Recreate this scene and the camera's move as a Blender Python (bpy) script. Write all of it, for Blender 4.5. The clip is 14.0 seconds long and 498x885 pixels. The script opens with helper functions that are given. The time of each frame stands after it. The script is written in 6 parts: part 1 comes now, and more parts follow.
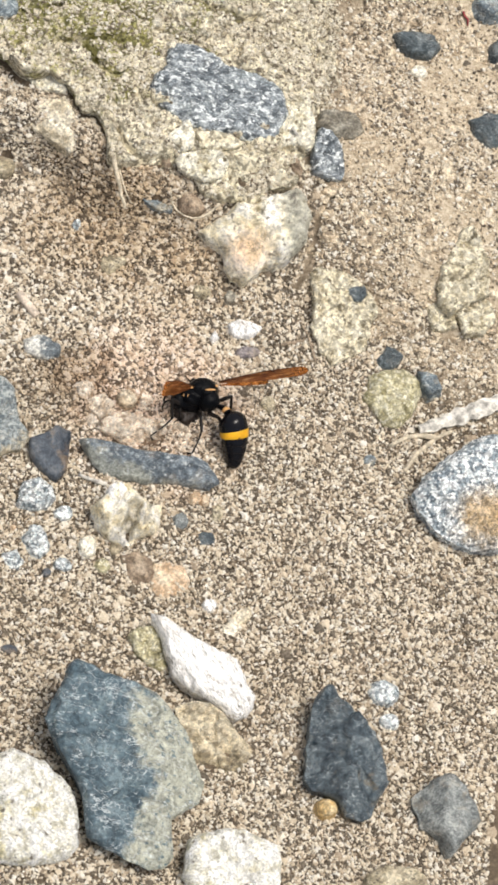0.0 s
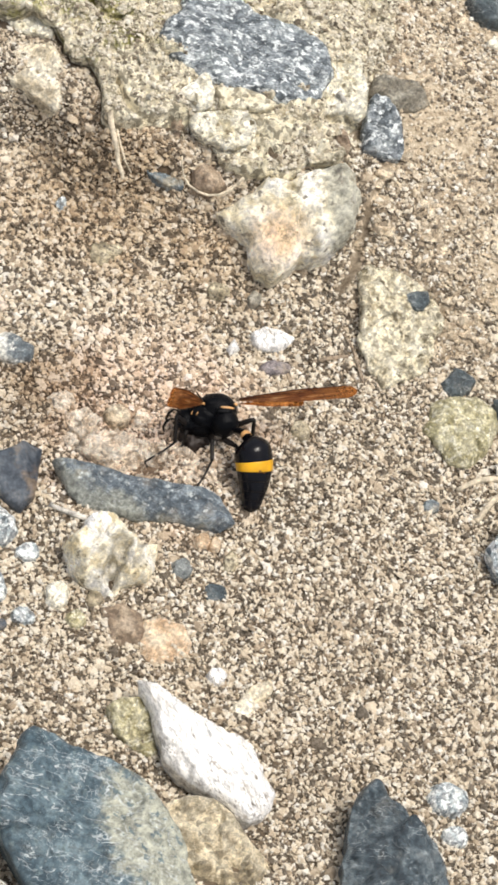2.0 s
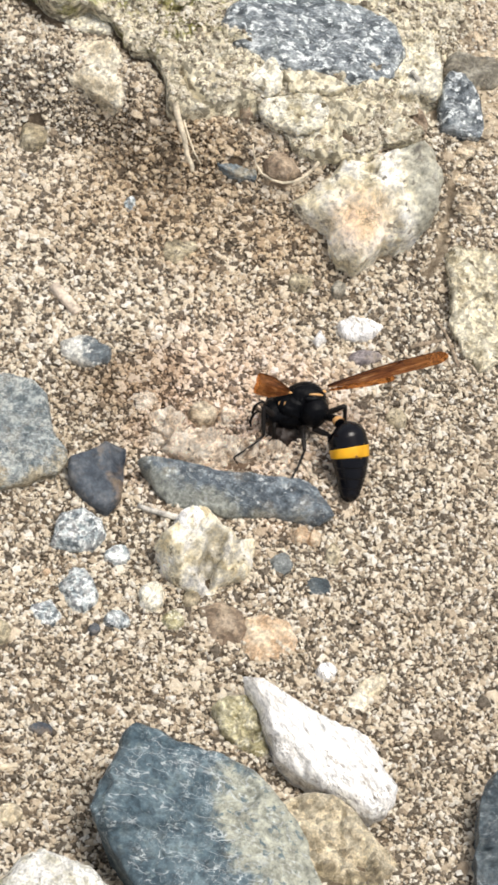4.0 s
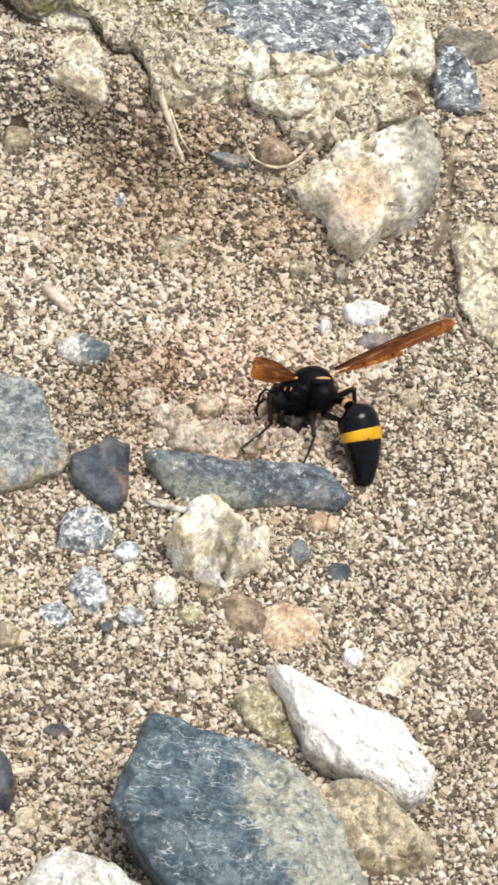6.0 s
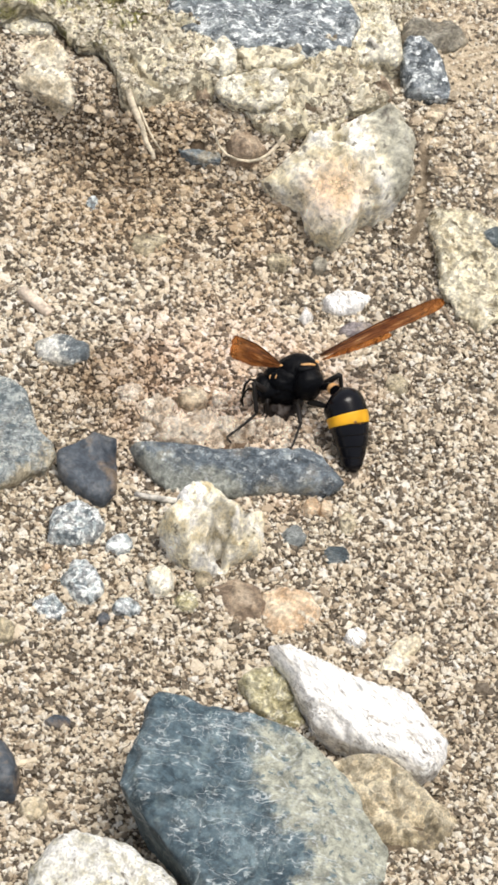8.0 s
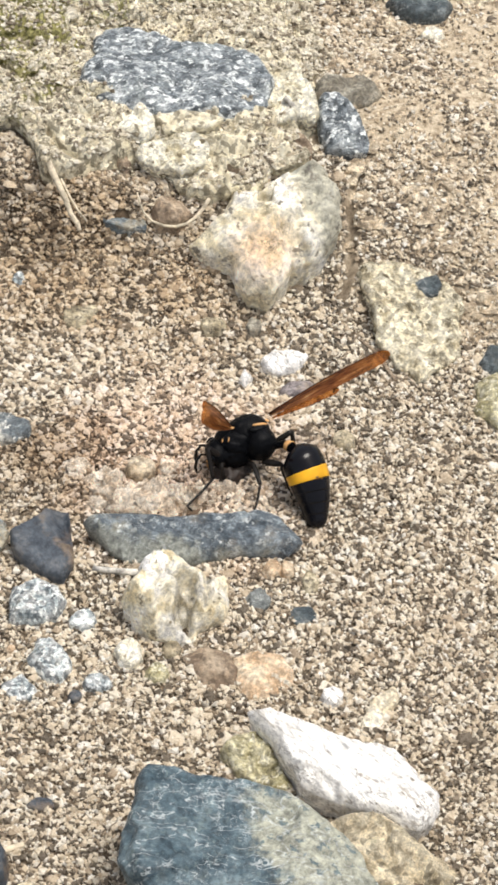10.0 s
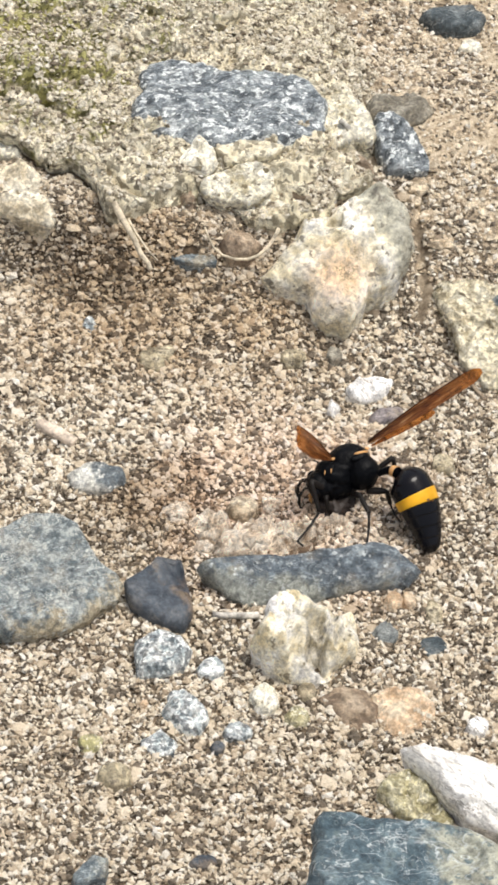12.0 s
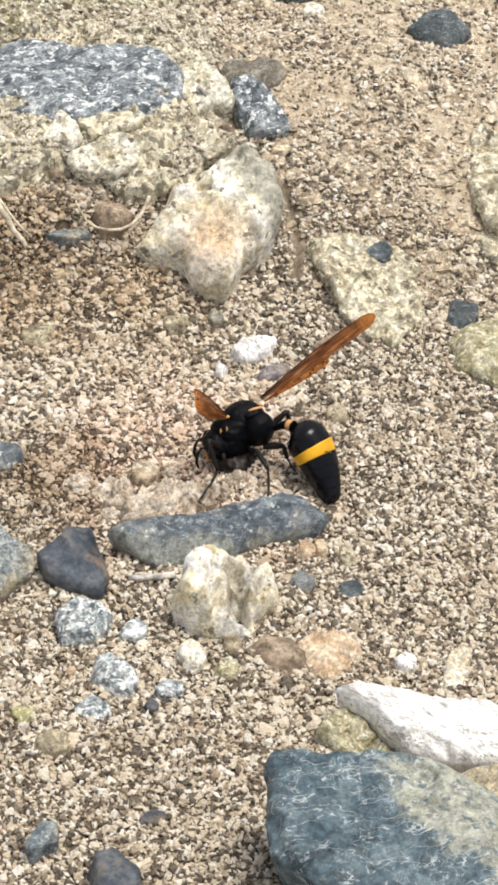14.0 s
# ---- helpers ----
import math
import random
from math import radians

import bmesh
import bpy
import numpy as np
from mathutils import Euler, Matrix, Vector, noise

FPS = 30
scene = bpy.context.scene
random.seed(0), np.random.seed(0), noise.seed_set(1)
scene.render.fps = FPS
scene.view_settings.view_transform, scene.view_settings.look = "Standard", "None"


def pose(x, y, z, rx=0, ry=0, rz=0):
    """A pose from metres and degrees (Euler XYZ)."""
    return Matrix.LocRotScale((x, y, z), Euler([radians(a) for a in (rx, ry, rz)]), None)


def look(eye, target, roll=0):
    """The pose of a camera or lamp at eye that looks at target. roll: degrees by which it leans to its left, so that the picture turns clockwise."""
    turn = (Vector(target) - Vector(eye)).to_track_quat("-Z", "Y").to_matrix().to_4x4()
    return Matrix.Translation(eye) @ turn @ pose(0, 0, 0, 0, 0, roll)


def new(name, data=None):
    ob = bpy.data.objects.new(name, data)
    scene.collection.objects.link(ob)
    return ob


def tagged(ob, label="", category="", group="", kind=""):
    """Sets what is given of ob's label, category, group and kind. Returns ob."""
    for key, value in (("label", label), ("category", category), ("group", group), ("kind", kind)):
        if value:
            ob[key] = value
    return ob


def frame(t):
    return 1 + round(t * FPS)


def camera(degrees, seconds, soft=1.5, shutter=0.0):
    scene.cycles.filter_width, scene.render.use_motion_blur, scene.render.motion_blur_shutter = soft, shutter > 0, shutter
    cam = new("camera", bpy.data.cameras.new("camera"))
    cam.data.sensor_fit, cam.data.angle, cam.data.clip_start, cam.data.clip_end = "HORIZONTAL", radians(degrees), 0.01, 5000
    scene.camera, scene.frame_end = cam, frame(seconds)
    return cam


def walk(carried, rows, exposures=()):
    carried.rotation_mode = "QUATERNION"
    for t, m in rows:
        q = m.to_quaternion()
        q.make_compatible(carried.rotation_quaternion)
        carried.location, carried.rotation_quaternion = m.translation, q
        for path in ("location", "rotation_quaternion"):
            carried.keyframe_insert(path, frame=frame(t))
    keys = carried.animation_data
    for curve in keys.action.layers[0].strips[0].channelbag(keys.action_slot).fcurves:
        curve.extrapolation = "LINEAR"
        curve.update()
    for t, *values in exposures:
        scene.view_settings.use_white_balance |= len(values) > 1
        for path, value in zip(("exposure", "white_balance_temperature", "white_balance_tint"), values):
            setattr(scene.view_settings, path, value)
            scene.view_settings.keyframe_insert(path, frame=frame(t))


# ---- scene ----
cam = camera(11.188, 14.0, soft=3.0)
PATH = [
    (0, pose(-0.04201, -0.20875, 0.42083, 23.966, -12.329, 11.934)),
    (0.1, pose(-0.04145, -0.21009, 0.41381, 24.207, -12.619, 12.355)),
    (0.2, pose(-0.04092, -0.21138, 0.40706, 24.610, -12.699, 12.708)),
    (0.3, pose(-0.04044, -0.21251, 0.40109, 24.847, -13.026, 13.162)),
    (0.4, pose(-0.03956, -0.21463, 0.38996, 25.585, -13.531, 13.573)),
    (0.5, pose(-0.02591, -0.18299, 0.33679, 25.612, -12.440, 14.157)),
    (1, pose(-0.02271, -0.18851, 0.31888, 27.737, -12.744, 14.492)),
    (1.5, pose(-0.01982, -0.18947, 0.31250, 29.169, -12.610, 14.016)),
    (2, pose(-0.01830, -0.19302, 0.30526, 30.483, -12.317, 13.474)),
    (2.5, pose(-0.01863, -0.19567, 0.29726, 31.461, -11.635, 12.935)),
    (3, pose(-0.01784, -0.19936, 0.28924, 32.382, -10.821, 12.367)),
    (3.5, pose(-0.01590, -0.20034, 0.28299, 33.362, -9.879, 11.806)),
    (6, pose(-0.00894, -0.20450, 0.25735, 37.110, -6.470, 8.535)),
    (6.5, pose(-0.00766, -0.20799, 0.25249, 37.821, -6.141, 7.878)),
    (7, pose(-0.00755, -0.20969, 0.24991, 38.598, -5.762, 7.169)),
    (7.5, pose(-0.00971, -0.21121, 0.24638, 39.361, -5.624, 6.472)),
    (8, pose(-0.01114, -0.21361, 0.24295, 39.930, -5.620, 5.657)),
    (8.2, pose(-0.01139, -0.21482, 0.24177, 40.220, -5.671, 5.275)),
    (10.3, pose(-0.02755, -0.21293, 0.23486, 42.650, -5.571, -0.438)),
    (10.5, pose(-0.03007, -0.21240, 0.23391, 42.741, -5.473, -0.912)),
    (11, pose(-0.03861, -0.21029, 0.23241, 42.884, -5.179, -2.035)),
    (11.5, pose(-0.04668, -0.20762, 0.23038, 43.232, -4.947, -3.277)),
    (12, pose(-0.05198, -0.20673, 0.22820, 43.594, -4.919, -4.779)),
    (12.5, pose(-0.05605, -0.20656, 0.22658, 43.960, -4.986, -6.420)),
    (13, pose(-0.05932, -0.20759, 0.22485, 44.274, -5.027, -8.186)),
    (13.5, pose(-0.06225, -0.20928, 0.22254, 44.635, -4.961, -10.019)),
    (14, pose(-0.06551, -0.21144, 0.21998, 45.059, -4.855, -11.681)),
]
walk(cam, PATH, [(0.0, 0.03), (0.4, 0.03), (0.5, 0.11), (3.0, 0.14), (10.0, 0.16), (14.0, 0.15)])

# ---------------------------------------------------------------- light
world = bpy.data.worlds.new("sky")
scene.world = world
world.use_nodes = True
wn = world.node_tree
sky = wn.nodes.new("ShaderNodeTexSky")
sky.sky_type = "NISHITA"
sky.sun_disc = False
SUN_AZ, SUN_EL = 75.0, 76.0          # degrees: clockwise from +y, and above the ground
sky.sun_elevation = radians(SUN_EL)
sky.sun_rotation = radians(SUN_AZ)
sky.dust_density = 4.0
haze = wn.nodes.new("ShaderNodeMix")          # thin bright cloud whitens the sky
haze.data_type = "RGBA"
haze.inputs[0].default_value = 0.6
haze.inputs[7].default_value = (3.9, 3.85, 3.75, 1)
wn.links.new(sky.outputs[0], haze.inputs[6])
wn.links.new(haze.outputs[2], wn.nodes["Background"].inputs["Color"])
wn.nodes["Background"].inputs["Strength"].default_value = 0.15
sun = new("sun", bpy.data.lights.new("sun", "SUN"))
sun.data.energy = 3.1
sun.data.angle = radians(25)
sun.data.color = (1.0, 0.945, 0.865)
sd = Vector((math.sin(radians(SUN_AZ)) * math.cos(radians(SUN_EL)), math.cos(radians(SUN_AZ)) * math.cos(radians(SUN_EL)), math.sin(radians(SUN_EL))))
sun.matrix_world = look(sd * 5, (0, 0, 0))

# ---------------------------------------------------------------- numbers: noise, heights (millimetres)
RNG = np.random.default_rng(7)
TAB = RNG.random((256, 256))
TAB3 = RNG.random((64, 64, 64))


def vnoise(x, y):
    """Smooth lattice noise, 0 to 1, over arrays."""
    xi, yi = np.floor(x).astype(int), np.floor(y).astype(int)
    fx, fy = x - xi, y - yi
    fx, fy = fx * fx * (3 - 2 * fx), fy * fy * (3 - 2 * fy)
    a, b = TAB[xi & 255, yi & 255], TAB[(xi + 1) & 255, yi & 255]
    c, d = TAB[xi & 255, (yi + 1) & 255], TAB[(xi + 1) & 255, (yi + 1) & 255]
    return (a * (1 - fx) + b * fx) * (1 - fy) + (c * (1 - fx) + d * fx) * fy


def vnoise3(p):
    i = np.floor(p).astype(int)
    f = p - i
    f = f * f * (3 - 2 * f)
    out = 0
    for dx in (0, 1):
        for dy in (0, 1):
            for dz in (0, 1):
                w = (f[:, 0] if dx else 1 - f[:, 0]) * (f[:, 1] if dy else 1 - f[:, 1]) * (f[:, 2] if dz else 1 - f[:, 2])
                out = out + w * TAB3[(i[:, 0] + dx) & 63, (i[:, 1] + dy) & 63, (i[:, 2] + dz) & 63]
    return out


def fbm3(p, octaves=3):
    return sum((vnoise3(p * 2 ** k + 7.3 * k) - 0.5) * 0.5 ** k for k in range(octaves))


def bump2(x, y, cx, cy, rx, ry):
    return np.exp(-((x - cx) / rx) ** 2 - ((y - cy) / ry) ** 2)


def ease(t):
    t = np.clip(t, 0, 1)
    return t * t * (3 - 2 * t)


def poly_distance(x, y, poly):
    """Distance to a closed outline, below 0 inside."""
    best = np.full(x.shape, 1e9)
    inside = np.zeros(x.shape, bool)
    for (x0, y0), (x1, y1) in zip(poly, poly[1:] + poly[:1]):
        ex, ey = x1 - x0, y1 - y0
        t = np.clip(((x - x0) * ex + (y - y0) * ey) / (ex * ex + ey * ey), 0, 1)
        best = np.minimum(best, np.hypot(x - x0 - t * ex, y - y0 - t * ey))
        cross = ((y0 > y) != (y1 > y)) & (x < ex * (y - y0) / (ey if ey else 1e-9) + x0)
        inside ^= cross
    return np.where(inside, -best, best)


def path_distance(x, y, line):
    best = np.full(x.shape, 1e9)
    for (x0, y0), (x1, y1) in zip(line, line[1:]):
        ex, ey = x1 - x0, y1 - y0
        t = np.clip(((x - x0) * ex + (y - y0) * ey) / (ex * ex + ey * ey), 0, 1)
        best = np.minimum(best, np.hypot(x - x0 - t * ex, y - y0 - t * ey))
    return best


SOIL_CRACK = [(12.3, 51.7), (11.1, 46.2), (11.8, 43.5), (11.7, 41.7), (12.0, 36.7), (11.0, 33.6)]


def ground_height(x, y):
    """Millimetres: a shallow hollow that climbs to the mud crust, with lumps; flat away from the stones."""
    u, v = np.clip(x, -90, 90) / 50, np.clip(y, -110, 120) / 50
    near = np.exp(-np.clip((np.hypot(x, y) - 110) / 60, 0, 50) ** 2)
    side = ease((x + 26) / 10)
    base = -3.25 + 0.84 * u - 2.87 * v - 1.11 * u * u + 0.34 * u * v + 3.67 * v * v
    base = base + 6.24 * ease((y - 29) / 20) * side + 11.0 * ease((y - 41.0 + 5.5 * ease((x + 41) / 9)) / 8.5) * (1 - side) - 10.7 * ease((y - 62) / 35) - 0.79 * ease((-y - 25) / 40)
    base = base - 1.8 * bump2(x, y, 0, 21, 10, 7) + 2.6 * bump2(x, y, -15, 39.5, 9, 4.5) + 4.0 * ease((y - 38.5) / 7) * side * ease((4 - x) / 8) - 0.7 * bump2(x, y, -1, 3, 7, 5)
    lumps = (vnoise(x / 17 + 3, y / 17) - 0.5) * 1.2 + (vnoise(x / 6, y / 6 + 9) - 0.5) * 1.0 + (vnoise(x / 2.2, y / 2.2) - 0.5) * 0.6
    split = 1.3 * np.exp(-(path_distance(x + lumps * 0.8, y, SOIL_CRACK) / 0.6) ** 2)
    return np.clip(base, -9, 14) * near + lumps - split


def gz(x, y):
    return float(ground_height(np.array([float(x)]), np.array([float(y)]))[0])


# ---------------------------------------------------------------- materials
def mat_base(name):
    m = bpy.data.materials.new(name)
    m.use_nodes = True
    return m, m.node_tree.nodes, m.node_tree.links, m.node_tree.nodes["Principled BSDF"]


def coords(nodes, links, shift=True):
    """Object coordinates, moved by a random step from object to object."""
    tc = nodes.new("ShaderNodeTexCoord")
    if not shift:
        return tc.outputs["Object"]
    info = nodes.new("ShaderNodeObjectInfo")
    add = nodes.new("ShaderNodeVectorMath")
    add.operation = "ADD"
    links.new(tc.outputs["Object"], add.inputs[0])
    links.new(info.outputs["Random"], add.inputs[1])
    return add.outputs[0]


def tex(nodes, links, vec, scale, detail=4.0, rough=0.6, kind="noise"):
    if kind == "noise":
        n = nodes.new("ShaderNodeTexNoise")
        n.inputs["Detail"].default_value = detail
        n.inputs["Roughness"].default_value = rough
    else:
        n = nodes.new("ShaderNodeTexVoronoi")
        if kind == "edge":
            n.feature = "DISTANCE_TO_EDGE"
    n.inputs["Scale"].default_value = scale
    links.new(vec, n.inputs["Vector"])
    return n


def ramp(nodes, links, fac, stops):
    r = nodes.new("ShaderNodeValToRGB")
    while len(r.color_ramp.elements) < len(stops):
        r.color_ramp.elements.new(0.5)
    for e, (pos, col) in zip(r.color_ramp.elements, stops):
        e.position = pos
        e.color = (*col, 1) if len(col) == 3 else col
    links.new(fac, r.inputs["Fac"])
    return r.outputs["Color"]


def mix(nodes, links, fac, a, b, mode="MIX"):
    n = nodes.new("ShaderNodeMix")
    n.data_type = "RGBA"
    n.blend_type = mode
    for sock, val in ((n.inputs[0], fac), (n.inputs[6], a), (n.inputs[7], b)):
        if hasattr(val, "links"):
            links.new(val, sock)
        elif isinstance(val, (int, float)):
            sock.default_value = val
        else:
            sock.default_value = (*val, 1)
    return n.outputs[2]


def bump(nodes, links, bsdf, height, distance, strength=1.0):
    b = nodes.new("ShaderNodeBump")
    b.inputs["Distance"].default_value = distance
    b.inputs["Strength"].default_value = strength
    links.new(height, b.inputs["Height"])
    links.new(b.outputs[0], bsdf.inputs["Normal"])


W1, B0 = (1, 1, 1), (0, 0, 0)


def stone_mat(name, dark, mid, light, scale=260, vein=None, vein_scale=120, vein_width=0.02, vein_gate=0.45, patch=None, patch_at=0.56, patch_dir=None, spot=None,
              speck=None, speck_scale=900, speck_amount=0.3, rough=0.75, relief=0.0005, stretch=(1, 1, 1), dust=0.45, scratch=None, scratch_scale=300, grainy=0.5, grain_scale=2000, turn=0.0):
    """Rock: clouded ground colour, fine grain, then patches (noise, or towards one side), a stain or painted-in shade
    round a place, specks, veins and dust.
    """
    m, n, l, b = mat_base(name)
    tc = n.new("ShaderNodeTexCoord")
    own = tc.outputs["Object"]
    v = coords(n, l)
    if stretch != (1, 1, 1):
        mp = n.new("ShaderNodeMapping")
        mp.vector_type = "TEXTURE"
        mp.inputs["Rotation"].default_value = (0, 0, radians(turn))
        mp.inputs["Scale"].default_value = tuple(1 / c for c in stretch)
        l.new(v, mp.inputs["Vector"])
        v = mp.outputs[0]
    t1 = tex(n, l, v, scale, 8, 0.72)
    col = ramp(n, l, t1.outputs["Fac"], [(0.40, dark), (0.5, mid), (0.60, light)])
    if patch:
        t2 = tex(n, l, v, scale * 0.35, 6, 0.7)
        fac = t2.outputs["Fac"]
        if patch_dir:
            dot = n.new("ShaderNodeVectorMath")
            dot.operation = "DOT_PRODUCT"
            l.new(own, dot.inputs[0])
            dot.inputs[1].default_value = patch_dir
            add = n.new("ShaderNodeMath")
            l.new(dot.outputs["Value"], add.inputs[0])
            l.new(fac, add.inputs[1])
            fac = add.outputs[0]
        pt = tex(n, l, v, scale * 2.2, 6, 0.7)
        tint = ramp(n, l, pt.outputs["Fac"], [(0.35, tuple(c * 0.6 for c in patch)), (0.65, tuple(min(1, c * 1.35) for c in patch))])
        col = mix(n, l, ramp(n, l, fac, [(patch_at - 0.04, B0), (patch_at + 0.06, (0.9, 0.9, 0.9))]), col, tint)
    if speck:
        t3 = tex(n, l, v, speck_scale, 3, 0.7)
        col = mix(n, l, ramp(n, l, t3.outputs["Fac"], [(0.66 - speck_amount * 0.4, B0), (0.70 - speck_amount * 0.4, W1)]), col, speck)
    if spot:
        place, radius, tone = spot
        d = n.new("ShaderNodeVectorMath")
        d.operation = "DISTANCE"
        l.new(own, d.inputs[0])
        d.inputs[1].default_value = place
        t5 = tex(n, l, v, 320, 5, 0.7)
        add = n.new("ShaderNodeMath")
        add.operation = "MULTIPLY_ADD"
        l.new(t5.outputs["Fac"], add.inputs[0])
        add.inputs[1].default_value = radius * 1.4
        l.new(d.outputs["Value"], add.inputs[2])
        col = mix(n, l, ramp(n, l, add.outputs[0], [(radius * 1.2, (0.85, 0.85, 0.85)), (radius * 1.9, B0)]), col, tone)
    if vein:
        warp = tex(n, l, v, vein_scale * 0.9, 5, 0.6)
        wv = mix(n, l, 0.012, v, warp.outputs["Color"], "LINEAR_LIGHT")
        e = tex(n, l, wv, vein_scale, kind="edge")
        t4 = tex(n, l, v, vein_scale * 0.8, 4)
        line = ramp(n, l, e.outputs["Distance"], [(0.0, W1), (vein_width, B0)])
        gate = ramp(n, l, t4.outputs["Fac"], [(vein_gate, B0), (vein_gate + 0.12, W1)])
        col = mix(n, l, mix(n, l, 1.0, line, gate, "MULTIPLY"), col, vein)
    if scratch:
        for k, turn in enumerate((38.0, -27.0, 84.0)):
            mp = n.new("ShaderNodeMapping")
            mp.inputs["Rotation"].default_value = (0.3 * k, 0.2, radians(turn))
            mp.inputs["Scale"].default_value = (0.55, 1.35, 1.0)
            mp.inputs["Location"].default_value = (0.31 * k, 0.17, 0)
            l.new(v, mp.inputs["Vector"])
            t6 = tex(n, l, mp.outputs[0], scratch_scale, 3.5, 0.55)
            t7 = tex(n, l, mp.outputs[0], scratch_scale * 1.7, 3, 0.6)
            line = ramp(n, l, t6.outputs["Fac"], [(0.491, B0), (0.498, W1), (0.502, W1), (0.509, B0)])
            gate = ramp(n, l, t7.outputs["Fac"], [(0.47, B0), (0.58, (0.8, 0.8, 0.8))])
            col = mix(n, l, mix(n, l, 1.0, line, gate, "MULTIPLY"), col, scratch)
    fine = tex(n, l, v, scale * 5, 8, 0.8)
    col = mix(n, l, 0.75, col, ramp(n, l, fine.outputs["Fac"], [(0.40, (0.48, 0.48, 0.49)), (0.5, (0.98, 0.98, 0.98)), (0.62, (1.4, 1.38, 1.33))]), "MULTIPLY")
    warp = tex(n, l, v, grain_scale * 0.6, 3, 0.6)
    cell = tex(n, l, mix(n, l, 0.0004, v, warp.outputs["Color"], "LINEAR_LIGHT"), grain_scale, kind="cells")
    col = mix(n, l, grainy, col, ramp(n, l, cell.outputs["Color"], [(0.25, (0.42, 0.42, 0.43)), (0.5, (1.0, 1.0, 1.0)), (0.75, (1.55, 1.53, 1.48))]), "MULTIPLY")
    dt = tex(n, l, v, scale * 0.7, 8, 0.75)
    col = mix(n, l, ramp(n, l, dt.outputs["Fac"], [(0.52, B0), (0.62, (dust, dust, dust))]), col, (0.46, 0.38, 0.27))
    l.new(col, b.inputs["Base Color"])
    b.inputs["Roughness"].default_value = rough
    bump(n, l, b, mix(n, l, 0.6, t1.outputs["Fac"], fine.outputs["Fac"]), relief * 0.9)
    return m


PALE_SCRATCH = (0.50, 0.55, 0.56)
SLATE = stone_mat("blue_grey_slate", (0.075, 0.10, 0.12), (0.15, 0.19, 0.215), (0.29, 0.34, 0.355), 420, patch=(0.36, 0.35, 0.29), patch_at=0.59, speck=(0.42, 0.44, 0.43), speck_scale=700, speck_amount=0.16, scratch=PALE_SCRATCH, rough=0.55, dust=0.3, grainy=0.4)
SLATE_LICHEN = stone_mat("slate_with_lichen", (0.036, 0.066, 0.088), (0.082, 0.128, 0.158), (0.17, 0.235, 0.265), 300, scratch=(0.60, 0.65, 0.66), scratch_scale=240, vein=PALE_SCRATCH, vein_scale=200, vein_width=0.022, vein_gate=0.5,
                         patch=(0.43, 0.435, 0.355), patch_at=0.61, patch_dir=(45.0, 9.0, 0.0), speck=(0.13, 0.18, 0.195), speck_scale=900, speck_amount=0.2, rough=0.5, dust=0.06, grainy=0.22, grain_scale=1500)
# its pale specks are partly painted glints, to make the slate sparkle
SLATE_LONG = stone_mat("slate_with_olive_face", (0.06, 0.08, 0.10), (0.125, 0.155, 0.185), (0.25, 0.295, 0.325), 420, patch=(0.285, 0.30, 0.27), patch_at=0.6, patch_dir=(-16.0, -75.0, 0.0), speck=(0.50, 0.54, 0.55), speck_scale=620, speck_amount=0.13, scratch=PALE_SCRATCH, scratch_scale=380, rough=0.28, dust=0.2, grainy=0.4)
TAN_HALF = stone_mat("tan_stone_with_dark_half", (0.42, 0.355, 0.245), (0.62, 0.545, 0.40), (0.76, 0.69, 0.53), 700, patch=(0.29, 0.24, 0.155), patch_at=0.55, patch_dir=(10.0, -32.0, 0.0), speck=(0.62, 0.56, 0.40), speck_scale=520, speck_amount=0.14, rough=0.85, relief=0.0006, dust=0.2, grainy=0.6, grain_scale=1300)
SLATE_RIM = stone_mat("grey_slate_with_tan_rim", (0.10, 0.128, 0.142), (0.205, 0.24, 0.252), (0.40, 0.43, 0.42), 520, vein=(0.55, 0.56, 0.52), vein_scale=360, vein_width=0.09, patch=(0.46, 0.40, 0.28), patch_at=0.66,
                      patch_dir=(20.0, -20.0, -60.0), scratch=PALE_SCRATCH, rough=0.7, dust=0.25)
SLATE_DARK = stone_mat("dark_slate", (0.034, 0.048, 0.056), (0.066, 0.088, 0.1), (0.15, 0.178, 0.19), 380, scratch=(0.36, 0.39, 0.39), scratch_scale=320, rough=0.42, dust=0.12, grainy=0.3)
SLATE_POINT = stone_mat("dark_slate_with_brown_foot", (0.028, 0.042, 0.055), (0.058, 0.082, 0.10), (0.14, 0.172, 0.19), 380, patch=(0.22, 0.175, 0.11), patch_at=0.69, patch_dir=(2.0, -24.0, 0.0), scratch=(0.40, 0.44, 0.45), scratch_scale=320, rough=0.3, dust=0.12, grainy=0.3)
SLATE_BROWN = stone_mat("dark_slate_brown", (0.04, 0.052, 0.07), (0.075, 0.092, 0.115), (0.14, 0.15, 0.165), 260, patch=(0.16, 0.11, 0.075), patch_at=0.60, patch_dir=(20.0, 8.0, 0.0), rough=0.45, dust=0.25, grainy=0.15)
MARBLE = stone_mat("white_stone", (0.74, 0.725, 0.70), (0.84, 0.835, 0.82), (0.89, 0.89, 0.88), 300, vein=(0.16, 0.13, 0.10), vein_scale=240, vein_width=0.035, vein_gate=0.44, speck=(0.28, 0.25, 0.21), speck_scale=520, speck_amount=0.06, scratch=(0.42, 0.38, 0.32), scratch_scale=160, rough=0.7, dust=0.05, stretch=(0.5, 1.5, 1), turn=-48.0, relief=0.0002, grainy=0.18)
